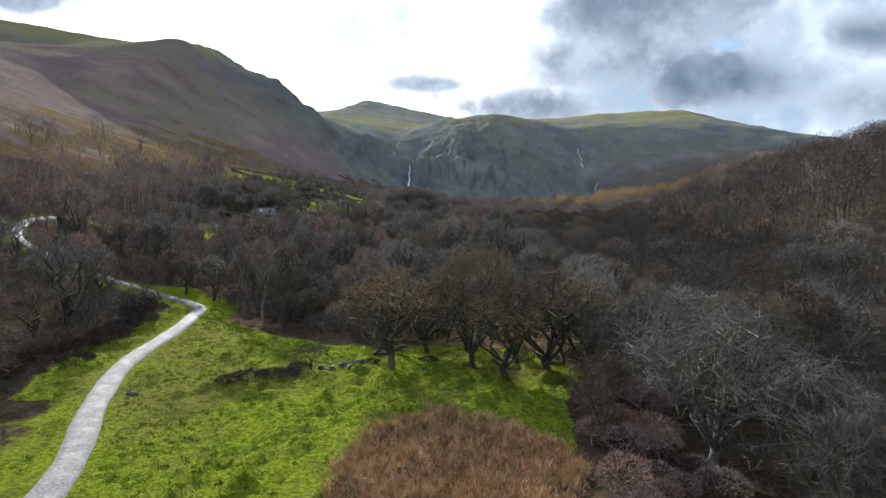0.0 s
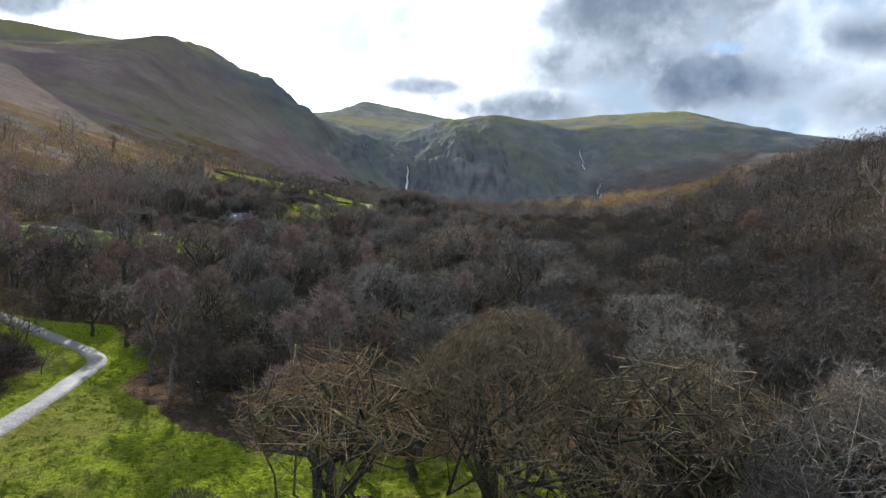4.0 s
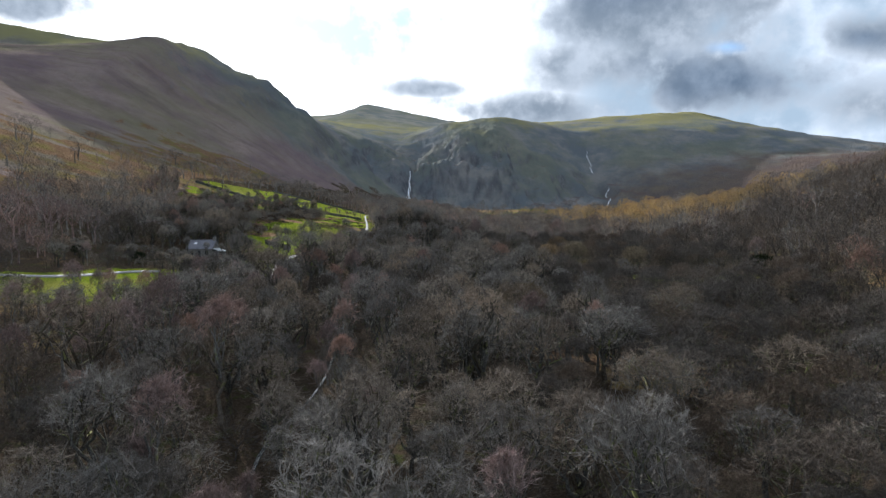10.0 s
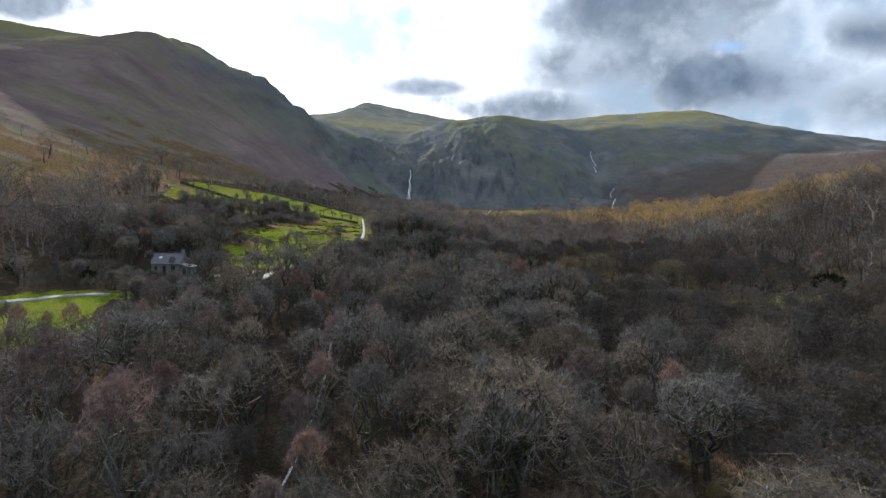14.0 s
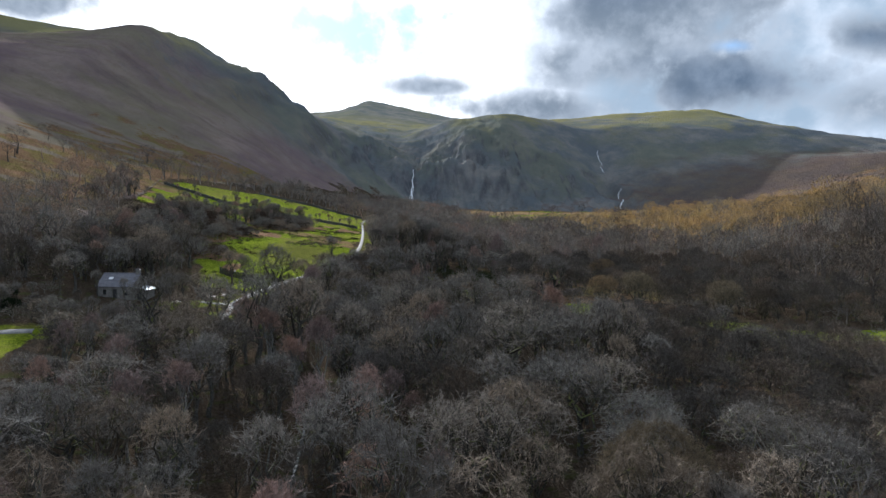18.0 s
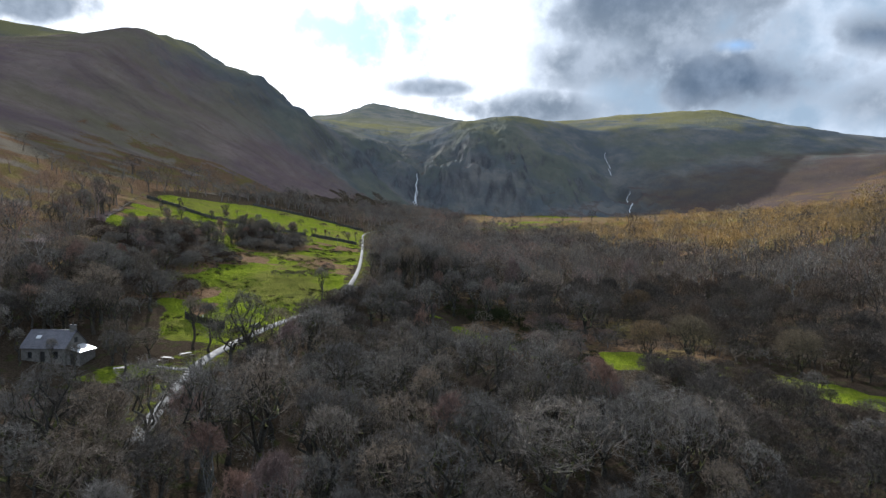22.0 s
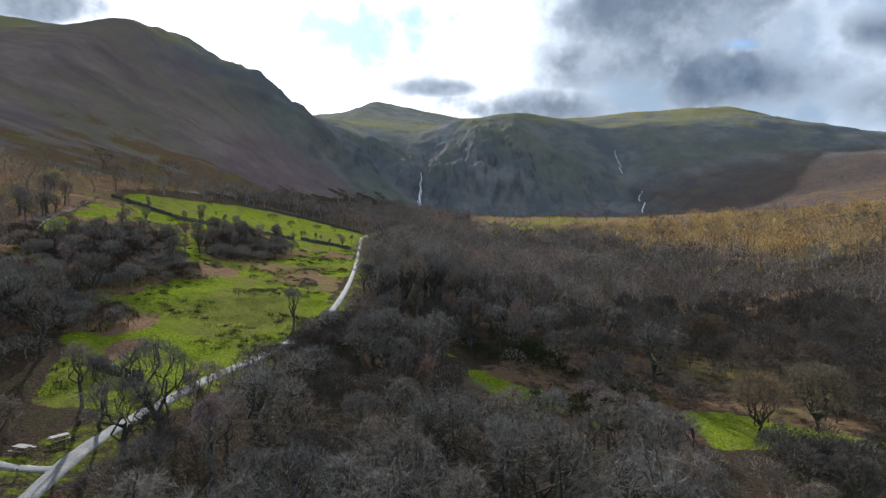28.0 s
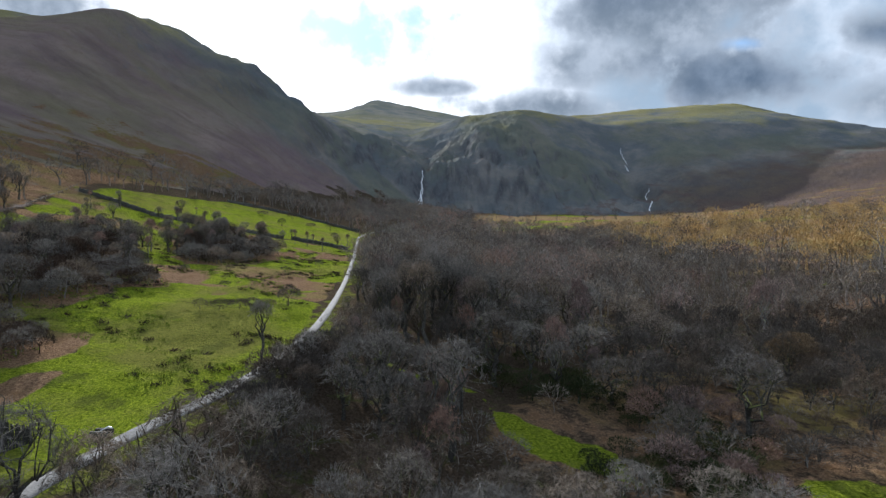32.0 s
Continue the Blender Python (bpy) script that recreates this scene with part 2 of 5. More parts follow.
def lane_material():
    """Gravel, dry in places and wet in the hollows, where it shines."""
    m, n = material("wet_gravel_lane")
    pos = n.add("ShaderNodeNewGeometry").outputs["Position"]
    grit, pools = n.noise(pos, 5.0, 6, 0.7), n.noise(pos, 0.8, 5, 0.65)
    wet = n.ramp(pools, 0.30, 0.75)
    col = n.mix(n.ramp(grit, 0.3, 0.7), (0.095, 0.091, 0.086), (0.235, 0.228, 0.216))
    col = n.mix(n.math("MULTIPLY", wet, 0.35), col, (0.130, 0.127, 0.122))
    finish(n, col, n.ramp(wet, 0.0, 1.0, 0.90, 0.68), grit, 0.03, spec=0.11)
    return m


GROUND = ground_material()
BARK = bark_material("oak_bark", (0.034, 0.031, 0.027), (0.120, 0.112, 0.098))
PALE_BARK = bark_material("birch_bark", (0.076, 0.072, 0.066), (0.225, 0.212, 0.196))
TWIGS = bark_material("bare_twigs", (0.116, 0.101, 0.088), (0.305, 0.272, 0.240), True)
BIRCH_TWIGS = bark_material("birch_twigs", (0.150, 0.104, 0.092), (0.350, 0.255, 0.228), True)
# Grove oaks: sunlight is put into a warmer twig colour.
GROVE_TWIGS = bark_material("sunlit_oak_twigs", (0.100, 0.080, 0.054), (0.275, 0.215, 0.142), True)
# Bare twigs with low sunlight put into their golden colour.
GOLD_TWIGS = bark_material("sunlit_gold_twigs", (0.270, 0.180, 0.080), (0.620, 0.440, 0.195), True)
# Thorn twigs; the dark tone also paints cloud shade onto the right-hand woods.
THORN_AND_SHADE = bark_material("thorn_and_shade_twigs", (0.060, 0.050, 0.043), (0.155, 0.133, 0.115), True)
GORSE = bark_material("gorse_green", (0.018, 0.026, 0.012), (0.060, 0.072, 0.030), True)
BRAMBLE = bark_material("bramble_stems", (0.032, 0.024, 0.020), (0.098, 0.074, 0.060), True)
YEW = bark_material("conifer_green", (0.008, 0.014, 0.008), (0.026, 0.038, 0.018), True)
RUSH = bark_material("dead_rushes", (0.150, 0.082, 0.044), (0.660, 0.450, 0.250), True)
GRASS = bark_material("grass_tuft", (0.070, 0.116, 0.012), (0.240, 0.310, 0.034), True)
LANE_MAT = lane_material()
WATER = simple("stream_water", (0.020, 0.024, 0.022), (0.050, 0.055, 0.050), 1.5, 0.08, 0.05, spec=0.5)
FOAM = simple("falling_water", (0.62, 0.66, 0.70), (0.92, 0.93, 0.95), 0.4, 0.5, 0.2)
STONE = simple("field_stone", (0.022, 0.024, 0.018), (0.125, 0.120, 0.104), 5.0, 0.9, 0.03, vary=0.3)
SLATE = simple("slate", (0.070, 0.068, 0.082), (0.150, 0.145, 0.165), 6.0, 0.45, 0.01, vary=0.22)
WALLING = simple("whitewashed_rubble", (0.095, 0.090, 0.082), (0.215, 0.205, 0.190), 3.5, 0.9, 0.05)
WOOD = simple("weathered_timber", (0.070, 0.062, 0.052), (0.190, 0.172, 0.148), 9.0, 0.75, 0.01, vary=0.2)
TARRED = simple("tarred_boards", (0.012, 0.012, 0.012), (0.040, 0.037, 0.034), 9.0, 0.7, 0.01, vary=0.3)
DARK = simple("dark_paint", (0.016, 0.017, 0.018), (0.035, 0.036, 0.038), 8.0, 0.5, 0.002)
SHEET = simple("pale_sheet_roof", (0.560, 0.570, 0.590), (0.780, 0.790, 0.800), 3.0, 0.28, 0.004, metal=0.3)
GLASS = simple("window_glass", (0.012, 0.014, 0.016), (0.030, 0.034, 0.038), 2.0, 0.05, 0.0, spec=0.8)

# ---- shape of the land ----
def value_noise(x, y, scale, seed):
    """Smooth random heights between -1 and 1, with features of about that many metres."""
    x, y = np.asarray(x, float) / scale, np.asarray(y, float) / scale
    ix, iy = np.floor(x).astype(np.int64), np.floor(y).astype(np.int64)
    fx, fy = x - ix, y - iy
    fx, fy = fx * fx * (3 - 2 * fx), fy * fy * (3 - 2 * fy)

    def cell(a, b):
        h = (a * 374761393 + b * 668265263 + seed * 982451653) & 0x7FFFFFFF
        h = ((h ^ (h >> 13)) * 1274126177) & 0x7FFFFFFF
        return ((h ^ (h >> 16)) & 0xFFFF) / 32767.5 - 1.0

    top = cell(ix, iy) * (1 - fx) + cell(ix + 1, iy) * fx
    low = cell(ix, iy + 1) * (1 - fx) + cell(ix + 1, iy + 1) * fx
    return top * (1 - fy) + low * fy


def fractal(x, y, scale, seed, octaves=4, gain=0.5):
    total, amp = 0.0, 1.0
    for i in range(octaves):
        total = total + amp * value_noise(x, y, scale / 2 ** i, seed + i)
        amp *= gain
    return total


SECTIONS = []


def section(y, *profile):
    """A cut across the valley at y: pairs of x and height."""
    SECTIONS.append((y, profile))


section(-600, (-2400, 260), (-400, 110), (-60, 0), (120, 0), (400, 60), (2400, 150))
section(-60, (-2400, 300), (-400, 120), (-150, 32), (-60, 2), (0, -1), (80, 0), (120, 12), (150, 30), (205, 52), (420, 66), (2400, 160))
section(60, (-2400, 320), (-400, 130), (-200, 52), (-120, 19), (-60, 2), (-25, 0.6), (10, 1), (40, -1), (85, 2), (112, 13), (142, 30), (200, 54), (420, 66), (2400, 170))
section(110, (-2400, 320), (-400, 140), (-200, 54), (-120, 20), (-60, 3.4), (-38, 1.3), (-18, 0), (15, 1.2), (50, 1.5), (88, 5), (115, 18), (146, 36), (200, 55), (420, 66), (2400, 170))
section(200, (-2400, 330), (-400, 150), (-250, 78), (-150, 33), (-122, 21), (-78, 12.6), (-45, 12), (-18, 6), (10, 7), (45, 6.5), (80, 9), (110, 18), (150, 40), (200, 53), (420, 64), (2400, 180))
section(250, (-2400, 340), (-400, 150), (-250, 80), (-152, 37), (-110, 24), (-62, 16.5), (-42, 16.2), (-15, 11), (15, 10), (40, 9.5), (75, 9), (110, 17), (159, 40), (200, 50), (420, 62), (2400, 180))
section(300, (-2400, 350), (-400, 150), (-250, 84), (-156, 43), (-100, 30), (-52, 23), (-33, 21.6), (-5, 18.5), (30, 12), (60, 10.5), (110, 18), (161, 38), (191, 46), (240, 51), (420, 61), (2400, 190))
section(450, (-2400, 380), (-560, 200), (-400, 142), (-250, 88), (-156, 56), (-78, 33), (-52, 28.5), (-15, 25), (30, 19), (80, 19), (130, 25), (210, 40), (300, 50), (420, 57), (2400, 220))
section(600, (-2400, 400), (-560, 222), (-400, 165), (-250, 98), (-150, 60), (-80, 40), (-30, 34), (50, 28), (130, 30), (205, 38), (420, 48), (700, 60), (2400, 150))
section(800, (-2400, 400), (-620, 250), (-460, 249), (-350, 262), (-250, 171), (-150, 86), (-90, 55), (0, 40), (200, 42), (420, 52), (700, 76), (2400, 200))
section(950, (-2400, 430), (-700, 345), (-560, 314), (-430, 292), (-350, 289), (-222, 223), (-150, 126), (-85, 62), (0, 48), (200, 46), (420, 56), (700, 96), (1100, 140), (2400, 230))
section(1024, (-2400, 430), (-400, 262), (-250, 214), (-150, 168), (-100, 96), (-55, 58), (0, 52), (200, 47), (420, 58), (700, 110), (1100, 160), (2400, 250))
section(1066, (-2400, 430), (-400, 222), (-250, 160), (-190, 124), (-140, 98), (-100, 78), (-62, 60), (0, 54), (200, 48), (420, 58), (700, 115), (1100, 172), (2400, 270))
section(1095, (-2400, 430), (-400, 226), (-250, 176), (-190, 150), (-140, 132), (-100, 122), (-80, 116), (-62, 78), (-30, 62), (60, 62), (180, 52), (300, 47), (450, 60), (700, 120), (1100, 185), (2400, 300))
section(1150, (-2400, 430), (-400, 260), (-200, 205), (-90, 145), (-62, 124), (-40, 135), (10, 140), (80, 130), (180, 84), (300, 50), (430, 72), (700, 140), (1100, 200), (2400, 300))
section(1280, (-2400, 440), (-400, 275), (-200, 215), (-60, 150), (30, 212), (110, 218), (200, 176), (302, 102), (400, 140), (700, 170), (1100, 175), (2400, 300))
section(1431, (-2400, 450), (-400, 300), (-200, 240), (-100, 225), (0, 262), (116, 279), (234, 258), (302, 236), (420, 246), (700, 248), (1100, 200), (2400, 300))
section(1650, (-2400, 460), (-600, 360), (-304, 300), (-100, 285), (116, 300), (300, 300), (480, 315), (682, 322), (920, 266), (1150, 220), (2400, 300))
section(2010, (-2400, 480), (-600, 360), (-320, 365), (0, 335), (300, 350), (500, 380), (682, 383), (938, 300), (1250, 238), (2400, 300))
section(2660, (-2400, 480), (-900, 480), (-470, 515), (-330, 562), (-250, 545), (0, 490), (300, 430), (700, 400), (2400, 300))
section(3900, (-2400, 400), (-300, 380), (700, 320), (2400, 260))


def base_relief():
    """The smooth lie of the land on an even ten-metre grid, lofted through the sections."""
    gx, gy = np.arange(-2400, 2401, 10.0), np.arange(-600, 3901, 10.0)
    ys = np.array([s[0] for s in SECTIONS], float)
    rows = np.array([np.interp(gx, [p[0] for p in s[1]], [p[1] for p in s[1]]) for s in SECTIONS])
    z = np.empty((len(gy), len(gx)))
    for j in range(len(gx)):
        z[:, j] = np.interp(gy, ys, rows[:, j])
    kernel = np.exp(-0.5 * (np.arange(-3, 4) / 1.1) ** 2)
    kernel /= kernel.sum()
    pad = np.pad(z, 3, mode="edge")
    pad = sum(k * pad[i:i + len(gy)] for i, k in enumerate(kernel))
    z = sum(k * pad[:, i:i + len(gx)] for i, k in enumerate(kernel))
    return gx, gy, z


def sample(gx, gy, z, x, y):
    x, y = np.clip(x, gx[0], gx[-1] - 1e-6), np.clip(y, gy[0], gy[-1] - 1e-6)
    i = np.clip(np.searchsorted(gx, x, "right") - 1, 0, len(gx) - 2)
    j = np.clip(np.searchsorted(gy, y, "right") - 1, 0, len(gy) - 2)
    u, v = (x - gx[i]) / (gx[i + 1] - gx[i]), (y - gy[j]) / (gy[j + 1] - gy[j])
    return (z[j, i] * (1 - u) + z[j, i + 1] * u) * (1 - v) + (z[j + 1, i] * (1 - u) + z[j + 1, i + 1] * u) * v


def along(points, step):
    """Points at even steps on a smooth line through the given ones."""
    p = np.array(points, float)
    p = np.vstack([2 * p[0] - p[1], p, 2 * p[-1] - p[-2]])
    out = []
    for i in range(1, len(p) - 2):
        count = max(2, int(np.linalg.norm(p[i + 1] - p[i]) / step))
        for t in np.arange(count) / count:
            out.append(0.5 * (2 * p[i] + (p[i + 1] - p[i - 1]) * t + (2 * p[i - 1] - 5 * p[i] + 4 * p[i + 1] - p[i + 2]) * t ** 2
                              + (3 * p[i] - p[i - 1] - 3 * p[i + 1] + p[i + 2]) * t ** 3))
    out.append(p[-2])
    return np.array(out)


def gap_to(line, x, y):
    """The distance in plan from every (x, y) to a line of points."""
    x, y = np.asarray(x, float), np.asarray(y, float)
    best = np.full(x.shape, 1e9)
    for (ax, ay), (bx, by) in zip(line[:-1], line[1:]):
        dx, dy = bx - ax, by - ay
        t = np.clip(((x - ax) * dx + (y - ay) * dy) / (dx * dx + dy * dy + 1e-9), 0, 1)
        best = np.minimum(best, np.hypot(x - ax - t * dx, y - ay - t * dy))
    return best


def inside(poly, x, y):
    """How far inside a polygon every (x, y) lies, in metres; outside it is negative."""
    x, y = np.asarray(x, float), np.asarray(y, float)
    hit = np.zeros(x.shape, bool)
    for (ax, ay), (bx, by) in zip(poly, poly[1:] + poly[:1]):
        cross = (ay > y) != (by > y)
        with np.errstate(divide="ignore", invalid="ignore"):
            hit ^= cross & (x < (bx - ax) * (y - ay) / (by - ay + 1e-12) + ax)
    d = gap_to(poly + poly[:1], x, y)
    return np.where(hit, d, -d)


TRACK = along([(-17, 4), (-21, 30), (-27.5, 46), (-32, 59), (-34.6, 75), (-36.8, 86), (-39.5, 95), (-48, 101.5), (-59, 107.5), (-72, 113), (-90, 125), (-102, 150), (-99, 176), (-85, 191), (-76, 204), (-70, 208)], 3.0)
LANE = along([(-43.2, 208), (-44.2, 213), (-45.2, 219), (-46.6, 229), (-47.2, 238), (-45.6, 248), (-42.6, 259), (-37.8, 271), (-34.5, 285), (-33.5, 303), (-37, 340), (-45, 400), (-53, 455), (-58, 500), (-52, 560), (-40, 640)], 3.0)
STREAM = along([(30, 0), (24, 30), (4, 92), (-14, 110), (-20, 125), (-18, 150), (-22, 190), (-29, 228), (-24, 255), (8, 292), (24, 320), (40, 380), (45, 480), (30, 620), (0, 800), (-40, 1000), (-60, 1080)], 5.0)


def near_lane(x, y):
    """The distance in plan to the nearer of the track and the lane."""
    return np.minimum(gap_to(TRACK, x, y), gap_to(LANE, x, y))


MEADOW = [(-19, 0), (-24, 30), (-30, 46), (-36, 48), (-40, 62), (-40, 80), (-39, 96), (-34, 92), (-31, 83), (-20, 74), (-12, 70), (3, 69), (12, 66), (17, 61), (14, 54), (10, 47), (8.5, 39), (7, 31), (8, 20), (8, 0)]
LOWER_FIELD = [(-63, 252), (-59, 246), (-48, 247), (-44, 259), (-38.5, 272), (-35.5, 290), (-36, 320), (-46, 400), (-51, 424), (-76, 432), (-98, 416), (-118, 407), (-148, 415), (-157, 430), (-131, 356), (-119, 328), (-111, 309), (-96, 288), (-78, 274), (-66, 262)]
UPPER_FIELD = [(-51, 427), (-56, 480), (-63, 520), (-88, 530), (-112, 528), (-128, 505), (-138, 468), (-152, 436), (-146, 418), (-118, 410), (-98, 419), (-76, 435)]
LANE_FIELD = [(-104, 162), (-101, 178), (-88, 193), (-77, 208), (-70, 208), (-66, 198), (-60, 184), (-64, 174), (-76, 168), (-90, 158)]
GREEN = [(24, 263), (24, 249), (32, 250), (46, 247), (52, 239), (58, 230), (80, 216), (86, 222), (64, 238), (54, 252), (42, 257), (32, 263)]
THICKETS = [
    [(-70, 315), (-75, 298), (-84, 294), (-110, 311), (-116, 328), (-114, 350), (-100, 366), (-92, 352), (-80, 335)],
    [(-63, 277), (-66, 270), (-76, 268), (-96, 276), (-106, 301), (-90, 295), (-82, 287)],
    [(-84, 353), (-75, 347), (-66, 358), (-65, 384), (-80, 398), (-94, 406), (-92, 385)],
]
GREEN_STRIP = along([(-22, 287), (-14, 281), (-7, 279), (-4, 270), (4, 264), (12, 256), (20, 253)], 4.0)
YARD = [(-80, 222), (-56, 219), (-47, 226), (-46, 240), (-56, 246), (-80, 243)]
LAWN = [(-62, 226), (-56, 226), (-52, 230), (-52, 234), (-60, 232)]
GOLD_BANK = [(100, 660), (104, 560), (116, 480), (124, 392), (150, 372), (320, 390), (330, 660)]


def fine_axis(spans):
    """Grid lines from a list of (end, step), beginning at the first end."""
    out = [spans[0][0]]
    for end, step in spans[1:]:
        count = max(1, round((end - out[-1]) / step))
        out += list(out[-1] + (end - out[-1]) * np.arange(1, count + 1) / count)
    return np.array(out)


def rough_relief(x, y, z):
    """Tussocks, hollows, crags and gullies on top of the smooth relief."""
    lane = lane_gap(x, y)
    far = np.clip((y - 650) / 500, 0, 1)
    high = np.clip((z - 60) / 120, 0, 1)
    bumps = 0.10 * fractal(x, y, 3.5, 3, 2) + 0.45 * fractal(x, y, 22, 7, 3)
    crag = 1 - np.abs(fractal(x, y * 0.6, 75, 21, 5, 0.62))
    cliff = np.exp(-((y - 1190) / 130) ** 2) * np.clip((x + 190) / 60, 0, 1) * np.clip((420 - x) / 90, 0, 1)
    steep_left = np.exp(-((y - 930) / 170) ** 2) * np.clip((-60 - x) / 60, 0, 1) * np.clip((x + 420) / 120, 0, 1)
    gully = np.abs(fractal(x + 0.25 * y, y * 0.35, 60, 31, 3))
    close = np.clip((44 - np.abs(y - 50)) / 8, 0, 1) * np.clip((44 - np.abs(x + 12)) / 8, 0, 1)
    field = np.clip((inside(LOWER_FIELD, x, y) + 2) / 6, 0, 1)
    tussock = np.maximum(0, fractal(x, y, 1.6, 13, 3) - 0.05) * np.clip(0.55 + fractal(x, y, 11, 17, 2), 0.1, 1)
    return (bumps + close * 0.85 * tussock + field * (0.45 * np.maximum(0, fractal(x, y, 5.0, 14, 3)) + 0.35 * fractal(x, y, 11.0, 15, 2))) * lane + high * 3.2 * fractal(x, y, 70, 11, 4) + (cliff * 24 + steep_left * 12) * (crag - 0.55) - (0.3 + far) * high * 2.6 * (1 - gully)


def lane_gap(x, y):
    out = np.ones(x.shape)
    m = (x > -130) & (x < 0) & (y > -20) & (y < 660)
    out[m] = np.clip((np.minimum(gap_to(TRACK[::2], x[m], y[m]), gap_to(LANE[::2], x[m], y[m])) - 1.6) / 6.0, 0, 1)
    return out


AX = fine_axis([(-2400, 0), (-800, 50), (-420, 9), (-170, 5), (-110, 2), (-42, 1.5), (16, 0.5), (130, 2), (240, 4), (460, 7), (1300, 12), (2400, 50)])
AY = fine_axis([(-600, 0), (-20, 30), (18, 2), (72, 0.5), (250, 2), (330, 1.4), (440, 2), (480, 3), (900, 6), (1460, 5.5), (2100, 16), (3900, 45)])
BX, BY, BZ = base_relief()
GX, GY = np.meshgrid(AX, AY)
GZ = sample(BX, BY, BZ, GX, GY)
GZ = GZ + rough_relief(GX, GY, GZ)
_bed = (np.abs(GX) < 80) & (GY < 640)
_d = np.full(GX.shape, 99.0)
_d[_bed] = gap_to(STREAM[::2], GX[_bed], GY[_bed])
GZ = GZ - 0.9 * np.exp(-(_d / 2.6) ** 2)


def ground_at(x, y):
    return sample(AX, AY, GZ, np.asarray(x, float), np.asarray(y, float))

# ---- building helpers ----
def mesh_of(name, verts, faces, mat, smooth=False, attr=None):
    """A mesh from arrays; faces is an array of triangles or of quads, or a list of both kinds."""
    me = bpy.data.meshes.new(name)
    verts = np.asarray(verts, np.float32)
    sets = faces if isinstance(faces, list) else [faces]
    sets = [np.asarray(f, np.int32) for f in sets if len(f)]
    loops = np.concatenate([f.ravel() for f in sets])
    sizes = np.concatenate([np.full(len(f), f.shape[1], np.int32) for f in sets])
    me.vertices.add(len(verts))
    me.vertices.foreach_set("co", verts.ravel())
    me.loops.add(len(loops))
    me.loops.foreach_set("vertex_index", loops)
    me.polygons.add(len(sizes))
    me.polygons.foreach_set("loop_start", np.concatenate([[0], np.cumsum(sizes)[:-1]]).astype(np.int32))
    me.polygons.foreach_set("use_smooth", np.full(len(sizes), smooth))
    if attr is not None:
        me.attributes.new("tint", "FLOAT", "POINT").data.foreach_set("value", np.asarray(attr, np.float32))
    me.update(calc_edges=True)
    me.materials.append(mat)
    return me


def part(name, data, mat, parent, label=""):
    """One mesh object under a thing or under a part; data is a bmesh or a finished mesh."""
    if isinstance(data, bmesh.types.BMesh):
        me = bpy.data.meshes.new(name)
        data.to_mesh(me)
        data.free()
        me.materials.append(mat)
        data = me
    ob = new(name, data)
    ob.parent = parent
    return tagged(ob, label) if label else ob


def thing(name, m, label, category, group="", kind=""):
    ob = new(name)
    ob.empty_display_size = 0.3
    ob.matrix_world = m
    return tagged(ob, label, category, group, kind)


